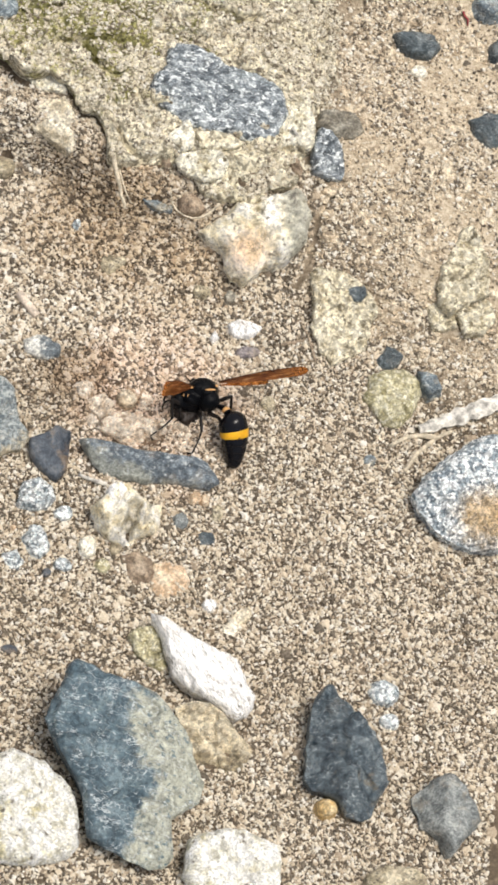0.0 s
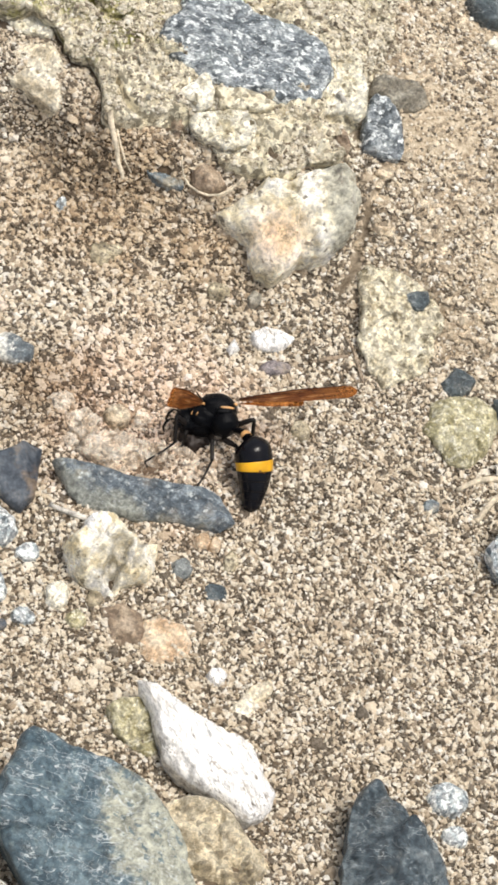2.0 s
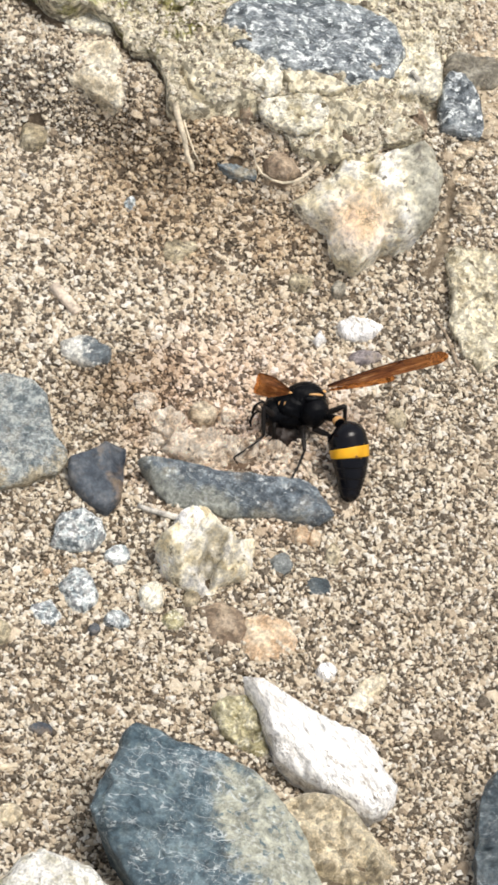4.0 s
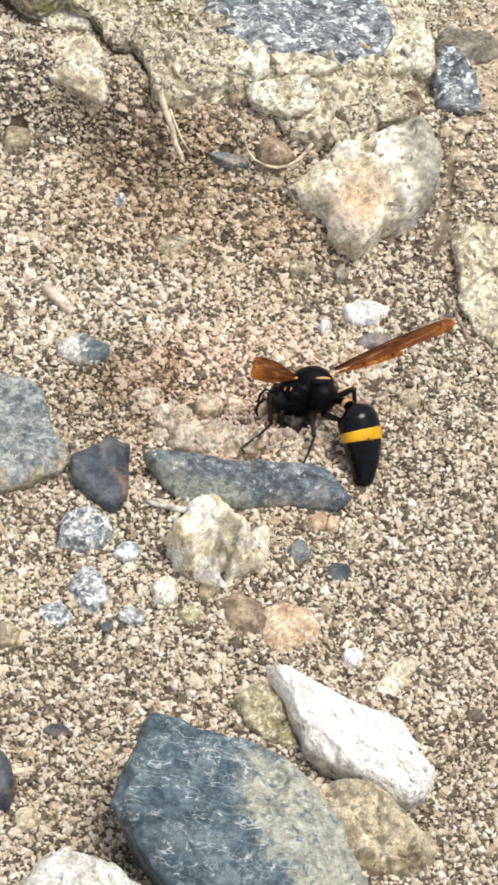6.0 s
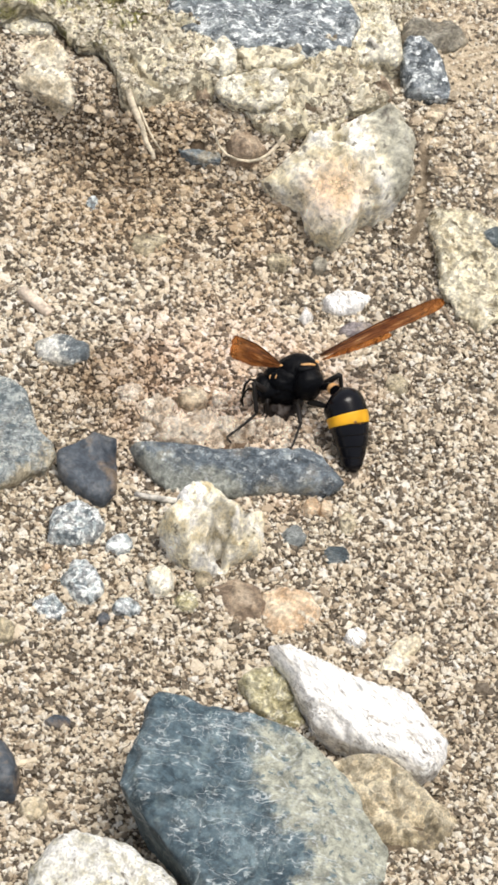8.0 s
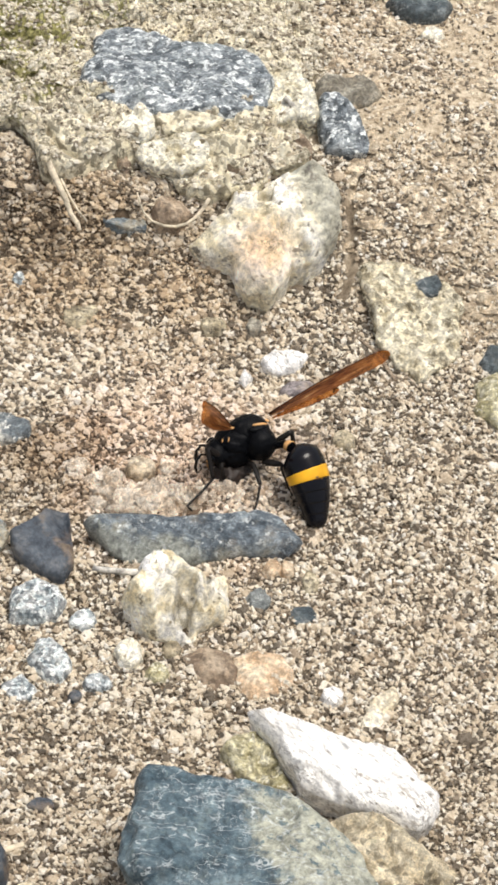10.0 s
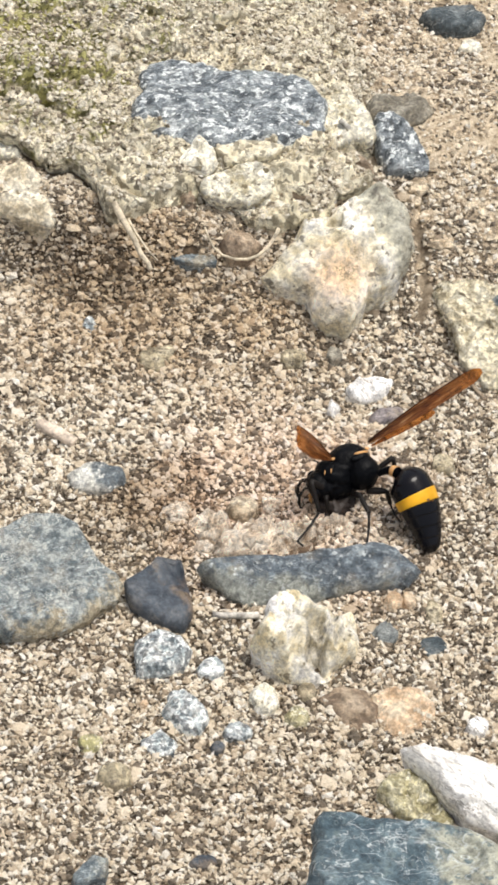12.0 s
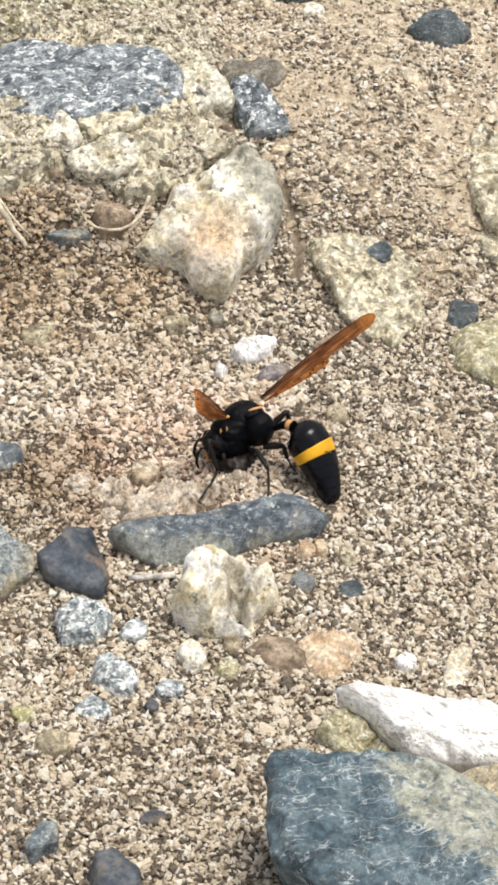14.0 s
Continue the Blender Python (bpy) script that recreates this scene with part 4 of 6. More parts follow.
bedded("brown_pebble", "rounded reddish-brown pebble under the crust", "pebble", BROWN, -13.1, 40.6, ((36, 2.3), (97, 2.7), (130, 2.6), (176, 2.6), (235, 2.9), (296, 2.4), (358, 3.1)), 4.2, 5.6, lean=(0, 0.15), bevel=1.0, crag=0.14, cells=2, rough=0.1, ragged=0.2, seed=128)
bedded("slate_chip", "narrow slate chip lying under the crust", "stone", SLATE, -19.6, 39.9, ((3, 3.3), (52, 1.5), (129, 2.6), (167, 3.7), (205, 2.3), (300, 2.1), (338, 3.6)), 3.2, 3.5, lean=(0, 0.05), bevel=0.3, crag=0.1, cells=1.8, rough=0.08, ragged=0.2, seed=129)
bedded("cream_stone", "cream-coloured stone under the crust ledge", "stone", CREAM, -41.8, 48.7, ((7, 4.7), (55, 3.9), (89, 4.7), (129, 4.6), (164, 5.8), (186, 6.1), (210, 4.5), (262, 3.0), (310, 6.1), (333, 6.4)), 5.6, 7.2, lean=(0.05, 0.35), bevel=1.4, facets=((250, 1, 0.5),), crag=0.14, cells=3, rough=0.16, seed=130)
bedded("slate_stone", "long narrow blue-grey slate beside the wasp", "stone", SLATE_LONG, -8.6, -12.2, ((2, 13.6), (10, 12.3), (19, 10.7), (26, 8.2), (53, 3.6), (144, 3.8), (163, 7.8), (170, 11.3), (175, 13.6), (183, 12.0), (193, 10.7), (205, 8.8), (225, 5.2), (279, 3.3), (337, 4.8), (349, 8.9), (354, 11.9)), -1.0, 1.0, lean=(0.0, 0.22), bevel=0.7, facets=((265, 0.6, 0.45), (0, 10, 0.4)), crag=0.14, cells=3.4, rough=0.1, seed=131)
bedded("slate_stone", "small dark slate stone with a brown side", "stone", SLATE_BROWN, -26.4, -15.0, ((19, 3.2), (63, 5.3), (95, 5.3), (115, 3.8), (163, 4.8), (197, 4.1), (229, 3.9), (270, 4.5), (294, 5.7), (324, 4.5)), -0.6, 0.6, lean=(-0.06, 0.14), bevel=0.6, facets=((40, 1.2, 0.8),), crag=0.05, cells=4, rough=0.05, ragged=0.2, seed=132)
bedded("grey_stone", "flat grey slate stone lying on sand", "stone", SLATE_RIM, -41.2, -12.4, ((1, 9.4), (17, 7.8), (37, 8.0), (53, 9.2), (73, 9.3), (98, 9.0), (118, 8.4), (144, 9.8), (184, 8.6), (221, 9.5), (246, 9.4), (266, 8.6), (294, 8.3), (315, 8.4), (339, 10.0), (352, 10.5)), -0.6, 1.2, lean=(0.02, 0.06), bevel=1.0, facets=((330, 5.5, 0.35),), crag=0.06, cells=5, rough=0.09, seed=133)
bedded("granite_pebble", "rounded pale blue granite pebble", "pebble", GRANITE, -27.2, -24.0, ((8, 3.7), (43, 3.7), (94, 3.7), (147, 3.6), (228, 4.4), (260, 3.5), (323, 3.4)), -0.8, 0.8, bevel=1.1, crag=0.14, cells=2, rough=0.14, seed=134, group="blue granite pebbles")
rock("pale_pebble", "small pale chip beside the granite pebble", "pebble", GRANITE, -21.5, -25.8, (1.9, 1.5, -156), 1.4, seed=135)
bedded("granite_pebble", "larger blue granite pebble in a cluster", "pebble", GRANITE, -24.9, -32.9, ((38, 2.4), (89, 3.5), (126, 3.4), (178, 2.7), (224, 2.7), (259, 3.0), (293, 3.6), (340, 3.0)), -0.4, 0.9, bevel=0.8, crag=0.16, cells=1.8, rough=0.12, seed=136, group="blue granite pebbles")
bedded("granite_pebble", "small blue granite pebble in a cluster", "pebble", GRANITE, -28.2, -38.0, ((21, 2.0), (84, 2.3), (150, 2.4), (192, 2.0), (264, 2.1), (315, 2.5)), 0.2, 1.3, bevel=0.7, crag=0.12, cells=1.6, rough=0.12, seed=137, group="blue granite pebbles")
rock("granite_pebble", "small blue granite pebble in a cluster", "pebble", GRANITE, -19.3, -36.2, (1.6, 1.3, -174), 0.94, seed=138, edge=60, rough=0.05, chips=10, group="blue granite pebbles")
rock("dark_pebble", "tiny dark pebble half buried in sand", "pebble", SLATE_BROWN, -21.8, -38.6, (1.0, 0.8, 78), 0.94, seed=139)
bedded("orange_pebble", "smooth pale orange pebble", "pebble", ORANGE, -0.3, -33.7, ((17, 3.9), (58, 4.0), (100, 4.1), (144, 4.0), (203, 3.7), (244, 4.4), (288, 3.9), (333, 3.8)), 0.2, 1.2, lean=(0.0, 0.1), bevel=1.5, crag=0.1, cells=2.4, rough=0.12, seed=140)
bedded("brown_pebble", "rounded brown pebble touching the orange one", "pebble", BROWN, -6.1, -33.1, ((2, 3.2), (51, 3.3), (103, 3.5), (157, 3.8), (224, 3.0), (267, 3.7), (319, 3.5)), 0.4, 1.2, bevel=1.5, crag=0.12, cells=2, rough=0.16, seed=141)
rock("pale_pebble", "small cream pebble on sand", "pebble", WHITE_MUD, -15.8, -31.5, (2.1, 1.7, 92), 1.7, seed=142, edge=24, chips=9, rough=0.08)
rock("pale_pebble", "small yellowish pebble on sand", "pebble", OLIVE, -12.4, -34.5, (1.5, 1.3, 93), 1.19, seed=143, edge=24, chips=9, rough=0.08)
rock("pale_pebble", "small tan pebble on sand", "pebble", TAN, -10.8, -30.1, (1.3, 1.2, 81), 1.06, seed=144, edge=24, chips=9, rough=0.08)
rock("blue_pebble", "small dark blue chip on sand", "pebble", SLATE_DARK, 4.8, -23.2, (1.7, 1.4, -152), 0.62, seed=145, edge=80, rough=0.04, chips=8)
rock("grey_pebble", "small grey pebble on sand", "pebble", GREY, -0.4, -21.2, (1.7, 1.5, 89), 0.93, seed=146, edge=60, chips=9, rough=0.2)
rock("white_pebble", "small white pebble near the long white stone", "pebble", MARBLE, 8.0, -36.4, (1.4, 1.2, -151), 1.19, seed=147, edge=24, chips=9, rough=0.08)
bedded("tan_chip", "thin pale tan chip on sand", "stone", CREAM, 13.3, -38.4, ((41, 3.3), (66, 4.6), (115, 1.9), (213, 2.7), (233, 4.0), (267, 3.6), (308, 1.4)), 1.3, 2.0, bevel=0.5, crag=0.06, cells=2, rough=0.1, seed=148)
bedded("white_pebble", "bright white pebble behind the wasp", "pebble", MARBLE, 3.1, 22.7, ((1, 3.3), (24, 3.6), (76, 1.8), (137, 2.5), (179, 3.1), (206, 3.1), (236, 2.6), (307, 2.0)), -4.6, -3.8, lean=(0.0, 0.1), bevel=0.5, crag=0.24, cells=1.8, rough=0.2, seed=149)
bedded("white_pebble", "tiny white pebble behind the wasp", "pebble", MARBLE, -2.1, 19.3, ((6, 1.0), (98, 1.5), (208, 1.0), (267, 1.4)), -4.8, -4.0, lean=(0.0, 0.1), bevel=0.4, crag=0.1, cells=1, rough=0.06, ragged=0.15, seed=150)
rock("lilac_chip", "flat lilac-grey chip behind the wasp", "stone", LILAC, 5.0, 18.3, (2.8, 1.2, -161), 0.94, seed=151, edge=14)
bedded("dark_pebble", "pebble with a pale and a dark blue half", "pebble", HALF, -33.1, 6.8, ((26, 3.7), (64, 2.6), (125, 2.7), (172, 3.9), (212, 3.6), (246, 2.5), (308, 2.8), (345, 3.7)), -4.2, -3.0, bevel=0.7, crag=0.1, cells=2, rough=0.1, seed=152)
rock("banded_pebble", "tan pebble with pale bands", "pebble", TAN, -33.4, -42.6, (2.0, 1.7, -178), 1.19, seed=153, edge=22, chips=9, rough=0.08)
rock("pale_pebble", "flat pale grey pebble in sand", "pebble", OLIVE, -35.8, -37.3, (1.4, 1.2, 180), 0.66, seed=154, edge=24, chips=9, rough=0.08)
rock("slate_chip", "narrow dark slate chip on sand", "stone", SLATE, -36.7, -57.0, ((192, 2.0), (292, 1.5), (350, 1.6), (76, 2.1), (137, 1.3)), 2.4, seed=155, edge=20)
rock("dark_pebble", "flat dark pebble half sunk in sand", "pebble", SLATE_BROWN, -24.6, -55.3, (1.6, 0.9, 178), 0.66, seed=156, edge=28, chips=9, rough=0.08)
rock("orange_pebble", "tiny bright orange pebble", "pebble", ORANGE, -29.6, -31.5, (0.7, 0.6, 82), 0.94, seed=157, edge=8)
rock("brown_stone", "dark brown stone in the sand", "stone", SLATE_BROWN, -30.2, -64.7, ((262, 3.2), (359, 2.6), (30, 2.3), (108, 3.3), (177, 2.6)), 4, seed=158, edge=18)
rock("pale_pebble", "pale pinkish pebble near the whitish stone", "pebble", CREAM, -25.5, -69.2, (1.6, 1.6, 95), 1.46, seed=159, edge=24, chips=9, rough=0.08)
rock("earth_clod", "small greyish earth clod in dug soil", "stone", PACKED, -15.4, 1.0, (2.1, 2.0, 72), 2, seed=160, edge=14, rough=0.25, chips=8, group="earth clods")
rock("earth_clod", "small pinkish earth clod in dug soil", "stone", CLAY, -19.3, -2.7, (1.9, 1.5, 93), 1.1, seed=161, edge=12, rough=0.5, slope=45, chips=12, group="earth clods")
rock("earth_clod", "small pinkish earth clod in dug soil", "stone", CLAY, -23.5, 1.2, (1.8, 1.6, -153), 1.1, seed=162, edge=12, rough=0.5, slope=45, chips=12, group="earth clods")
rock("earth_clod", "small pinkish earth clod in dug soil", "stone", CLAY, -11.8, 2.1, (1.7, 1.4, -158), 1.1, seed=163, edge=12, rough=0.5, slope=45, chips=12, group="earth clods")
rock("earth_clod", "small pinkish earth clod in dug soil", "stone", CLAY, -20.2, -5.0, (1.4, 1.3, 79), 1.1, seed=164, edge=12, rough=0.5, slope=45, chips=12, group="earth clods")
rock("tan_pebble", "flat tan pebble flush with the sand", "pebble", TAN, -24.9, 27.8, (2.1, 1.9, 80), 0.8, seed=165, edge=22, chips=9, rough=0.08)
rock("cream_pebble", "small cream pebble on sand behind the wasp", "pebble", TAN, -6.1, 27.5, (1.3, 1.2, 56), 1.06, seed=166, edge=22, chips=9, rough=0.08)
rock("dark_pebble", "small dark brown pebble on sand behind the wasp", "pebble", DRAB, -1.0, 28.2, (1.4, 1.1, 86), 0.94, seed=167, edge=14)
rock("grey_pebble", "tiny blue-grey pebble below the crust", "pebble", GRANITE, -32.9, 33.9, (1.3, 0.9, 84), 0.8, seed=168, edge=22, chips=9, rough=0.08)
bedded("white_lump", "small whitish lump at the front of the crust", "stone", WHITE_MUD, -18.3, 50.5, ((32, 2.6), (82, 3.6), (99, 3.4), (130, 1.9), (188, 3.0), (218, 2.9), (255, 2.9), (284, 3.1), (334, 2.6)), 10.9, 12.1, lean=(0, 0.1), bevel=0.9, crag=0.22, cells=1.8, rough=0.16, ragged=0.35, undercut=0.3, seed=169)
bedded("mudstone_lump", "pale cemented mud plate overhanging the crust front", "stone", PALE_MUD, -13.2, 46.7, ((17, 4.7), (45, 4.6), (84, 3.4), (144, 3.4), (172, 4.9), (193, 5.5), (212, 4.7), (239, 3.3), (279, 3.2), (317, 3.9), (349, 4.7)), 9.6, 10.3, lean=(0, 0.15), bevel=0.5, crag=0.12, cells=2.2, rough=0.14, ragged=0.4, undercut=0.35, seed=170)
bedded("mud_plate", "pale flake of dried mud at the ledge rim", "mud crust", PALE_MUD, -45.2, 55.6, ((2, 3.9), (89, 2.0), (150, 3.0), (189, 3.8), (213, 2.8), (285, 1.7), (342, 3.8)), 7.2, 7.8, lean=(0, 0.1), bevel=0.35, crag=0.14, cells=1.8, rough=0.12, ragged=0.3, undercut=0.25, seed=244)
bedded("brown_stone", "flat tan-brown stone in the hollow under the crust", "stone", BROWN, 4.2, 54.3, ((95, 1.9), (142, 2.6), (215, 1.4), (307, 2.8), (345, 1.9)), 6.6, 7.1, lean=(0, 0.3), bevel=0.4, crag=0.1, cells=1.6, rough=0.08, ragged=0.15, seed=243)
bedded("mud_plate", "yellowish plate of dried mud over a brown hollow", "mud crust", PALE_MUD, 1.8, 64.6, ((67, 5.7), (99, 8.4), (126, 7.4), (173, 4.0), (252, 7.2), (264, 7.4), (286, 6.6), (302, 7.7), (314, 7.1), (344, 4.5)), 7.9, 8.7, lean=(0, 0.05), bevel=0.4, crag=0.14, cells=2.6, rough=0.16, ragged=0.7, undercut=0.15, seed=242)
bedded("mud_plate", "thin flake of dried mud beside the streaked stone", "mud crust", CRUST, -12.1, 51.9, ((11, 5.8), (37, 3.0), (113, 2.2), (173, 4.2), (219, 4.1), (286, 1.9), (352, 3.4)), 11.0, 11.4, lean=(0, 0.05), bevel=0.3, crag=0.14, cells=2, rough=0.12, ragged=0.4, undercut=0.2, seed=241)
bedded("mud_plate", "thin chipped plate of pale mud beneath the front plate", "mud crust", PALE_MUD, -10.0, 44.5, ((18, 3.3), (48, 3.1), (161, 1.0), (184, 4.3), (208, 3.1), (257, 1.6), (357, 2.6)), 7.6, 8.1, lean=(0, 0.2), bevel=0.35, crag=0.2, cells=1.4, rough=0.14, ragged=0.4, undercut=0.3, seed=240)
rock("brown_stone", "small grey-brown stone in the crust front", "stone", BROWN, -20.0, 46.1, (2.9, 1.4, 96), 4, seed=171, edge=30, rough=0.12, chips=9, top_at=8.6)
rock("tan_pebble", "small tan pebble on sand", "pebble", TAN, -7.0, 27.4, (1.4, 1.3, -149), 1.06, seed=172, edge=22, chips=9, rough=0.08)
rock("tan_pebble", "small pinkish pebble beside the wasp", "pebble", TAN, 10.6, 8.0, (1.6, 1.4, 76), 0.93, seed=173, edge=22, chips=9, rough=0.08)
rock("tan_pebble", "pale pinkish pebble under the ledge", "pebble", TAN, -49.2, 42.4, (2.5, 1.9, 96), 1.33, seed=174, edge=22, chips=9, rough=0.08)
rock("dark_pebble", "small dark chip on open sand", "pebble", SLATE, 31.9, 2.7, (1.4, 1.2, 50), 0.78, seed=175, edge=14)
rock("tan_pebble", "small pinkish tan pebble near the slate", "pebble", ORANGE, 1.3, -15.5, (1.3, 1.1, 87), 1.19, seed=176, edge=22, chips=9, rough=0.08)
rock("tan_pebble", "small pinkish pebble near the slate", "pebble", ORANGE, 3.0, -15.4, (1.2, 0.9, 90), 1.19, seed=177, edge=22, chips=9, rough=0.08)
rock("tan_pebble", "long tan pebble near the slate", "pebble", TAN, 5.9, -17.2, (1.9, 1.0, 94), 0.99, seed=178, edge=22, chips=9, rough=0.08)
rock("tan_pebble", "small tan pebble on sand", "pebble", TAN, -23.3, 28.9, (1.5, 1.3, -137), 0.93, seed=179, edge=22, chips=9, rough=0.08)
rock("cream_pebble", "small cream pebble on sand", "pebble", CREAM, -6.4, 27.6, (1.3, 1.1, -151), 0.86, seed=180, edge=22, chips=9, rough=0.08)
rock("blue_pebble", "blue-grey stone set in the mud crust", "pebble", SLATE, -57.9, 67.7, (3.4, 3.0, 55), 2.34, seed=181, edge=14, top_at=10.8)
rock("blue_pebble", "blue-grey stone on brown soil", "pebble", SLATE, 36.2, 106.6, (3.9, 3.2, 50), 2.34, seed=182, edge=14)
rock("dark_pebble", "dark stone on brown soil", "pebble", SLATE_DARK, 39.6, 97.5, (2.5, 1.4, 94), 1.87, seed=183, edge=14)
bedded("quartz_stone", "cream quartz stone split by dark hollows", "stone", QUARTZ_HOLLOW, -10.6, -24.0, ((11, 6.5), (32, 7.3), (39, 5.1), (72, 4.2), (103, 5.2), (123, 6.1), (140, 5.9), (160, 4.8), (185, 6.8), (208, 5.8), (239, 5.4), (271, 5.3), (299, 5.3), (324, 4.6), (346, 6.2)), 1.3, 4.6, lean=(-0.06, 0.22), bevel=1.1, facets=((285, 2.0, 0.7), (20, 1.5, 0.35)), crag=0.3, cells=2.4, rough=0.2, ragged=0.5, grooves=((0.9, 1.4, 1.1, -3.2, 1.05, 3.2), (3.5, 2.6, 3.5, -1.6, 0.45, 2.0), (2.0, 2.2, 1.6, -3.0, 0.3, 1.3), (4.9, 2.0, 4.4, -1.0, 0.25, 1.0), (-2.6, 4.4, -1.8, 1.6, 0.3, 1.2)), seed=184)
bedded("mudstone_slab", "broken corner of the cracked beige mudstone slab", "stone", SLAB, 46.3, 37.2, ((5, 4.0), (56, 4.4), (95, 4.1), (183, 4.5), (213, 3.7), (250, 4.6), (308, 3.6)), -0.6, 0.4, bevel=0.5, lean=(0, 0.2), crag=0.12, cells=2.4, rough=0.15, ragged=0.4, seed=219, group="mudstone slabs")
SHELF_RIM = ((9, 12.6), (21, 10.5), (33, 9.1), (45, 11.0), (57, 9.3), (86, 6.1), (150, 6.9), (177, 11.7), (190, 13.2), (198, 11.4), (214, 9.1), (233, 8.7), (250, 7.7), (279, 6.3), (306, 6.8), (329, 7.5), (348, 7.8), (357, 11.7))
bedded("mud_shelf", "crumbling lower shelf of pale dried mud", "mud crust", CRUST, -6.9, 49.0, SHELF_RIM, 7.4, 8.4, bevel=0.6, lean=(0.0, 0.12), crag=0.42, cells=2.2, rough=0.3, ragged=0.9, undercut=0.1, kind="structure", seed=220)
bedded("clay_slab", "rough cracked bank of moist beige clay along the slate", "clay", CLAY, -9.1, -5.1, ((13, 8.0), (32, 6.5), (73, 3.5), (123, 3.3), (147, 5.9), (162, 8.5), (176, 9.4), (188, 10.6), (201, 7.8), (218, 5.7), (247, 3.8), (316, 3.8), (343, 6.5), (349, 10.1), (354, 12.9)), -2.9, -1.9, lean=(0, 0.05), bevel=0.5, crag=0.75, cells=1.3, rough=0.4, ragged=0.7, seed=221)
bedded("clay_slab", "crumbling lump of moist beige clay", "clay", CLAY, -19.7, -2.1, ((29, 2.7), (83, 2.5), (135, 2.4), (176, 2.9), (229, 2.3), (277, 2.7), (339, 2.6)), -3.2, -2.0, lean=(0, 0.05), bevel=0.6, crag=0.6, cells=1.4, rough=0.36, ragged=0.5, seed=222)
bedded("white_chip", "bright white quartz chip on the split quartz stone", "stone", MARBLE, -13.4, -21.5, ((33, 2.1), (78, 2.1), (122, 2.1), (179, 2.0), (234, 2.3), (278, 2.1), (343, 2.1)), 4.2, 5.6, bevel=0.8, crag=0.2, cells=1.4, rough=0.1, ragged=0.3, seed=231)
# near-black lump: wet mud, and a stand-in for the shade beneath the wasp
rock("mud_pellet", "dark lump standing in for mud and shade under the wasp", "mud", plain_mat("mud_and_shade", (0.018, 0.011, 0.008), 0.6, 0.5, 900, relief=0.0002), -3.6, 0.9, (2.4, 1.9, 10), 1.7, seed=230, edge=10, rough=0.4, chips=5, level=4)

# ---------------------------------------------------------------- twigs, roots and bark
def twig(name, label, mat, pts, r0, r1, sides=8, absolute=False):
    """A dry stem that lies on the soil: points x, y and height over the soil."""
    p = [(x, y, z if absolute else gz(x, y) + z) for x, y, z in pts]
    k = len(p)
    ob = new(name, tube_mesh(name, p, [r0 + (r1 - r0) * i / (k - 1) for i in range(k)], mat, sides))
    return tagged(ob, label, "twig")


twig("root", "pale dead root hanging over the crust ledge", TWIG, [(-30.9, 44.4, 10.0), (-30.0, 42.6, 9.6), (-29.2, 41.2, 9.0), (-28.4, 40.1, 8.1), (-27.3, 38.7, 6.9), (-26.6, 37.4, 5.7), (-25.5, 36.4, 4.8), (-25.2, 35.6, 4.4)], 0.55, 0.3, absolute=True)
twig("root", "thin pale root fibre beside the larger root", TWIG, [(-28.2, 40.9, 8.6), (-27.0, 39.4, 7.2), (-25.6, 37.9, 5.8), (-24.3, 36.9, 4.9)], 0.2, 0.12, absolute=True)
twig("rootlet", "thin curved rootlet round the brown pebble", TWIG, [(-17.9, 41.6, 6.6), (-17.5, 40.6, 5.8), (-16.8, 39.4, 5.0), (-15.6, 38.4, 4.5), (-14.0, 37.8, 4.4), (-12.4, 37.7, 4.5), (-11.0, 38.1, 4.8), (-9.8, 38.9, 5.4), (-8.8, 40.1, 6.3), (-8.2, 41.0, 7.0)], 0.12, 0.28, absolute=True)
twig("straw", "thin white straw beside the quartz stone", BARK, [(-20.6, -17.4, 0.5), (-18.0, -17.8, 0.7), (-15.2, -18.0, 0.9)], 0.35, 0.45)
twig("stick", "short pale stick lying on sand", plain_mat("pinkish_stick", (0.62, 0.52, 0.42), 0.85, 0.5, 700, relief=0.0003), [(-39.9, 16.7, 0.4), (-37.7, 14.8, 0.6), (-35.6, 13.1, 0.4)], 0.95, 0.8)
twig("straw", "short pale straw on the crust front", BARK, [(1.7, 60.3, 3.2), (4.3, 59.2, 2.6), (6.2, 58.6, 2.0)], 0.4, 0.3)
twig("twig", "thin bent dry twig on sand", TWIG, [(35.0, 6.6, 0.4), (37.7, 9.2, 0.6), (40.5, 10.6, 0.8), (43.4, 11.2, 0.8)], 0.4, 0.6)
twig("twig", "thin dry twig beside the granite stone", TWIG, [(38.7, 2.4, 0.3), (40.6, 6.9, 0.5), (43.4, 11.0, 0.6), (46.2, 13.4, 0.6)], 0.5, 0.4)
twig("twig", "short dark twig on sand", BROWN, [(9.6, 20.7, 0.3), (12.1, 22.1, 0.5), (14.7, 23.4, 0.4)], 0.35, 0.3)
twig("twig", "short dark twig beside the mudstone slab", BROWN, [(12.9, 27.5, 0.4), (15.3, 24.5, 0.5), (17.8, 19.6, 0.3)], 0.25, 0.3)
twig("stick", "short pale stick beside the brown stone", TWIG, [(-30.6, -64.4, 0.4), (-28.7, -62.7, 0.6), (-26.3, -61.5, 0.4)], 0.45, 0.35)
twig("straw", "tiny white straw on sand", BARK, [(-16.4, -49.9, 0.4), (-15.2, -50.9, 0.3)], 0.35, 0.3)
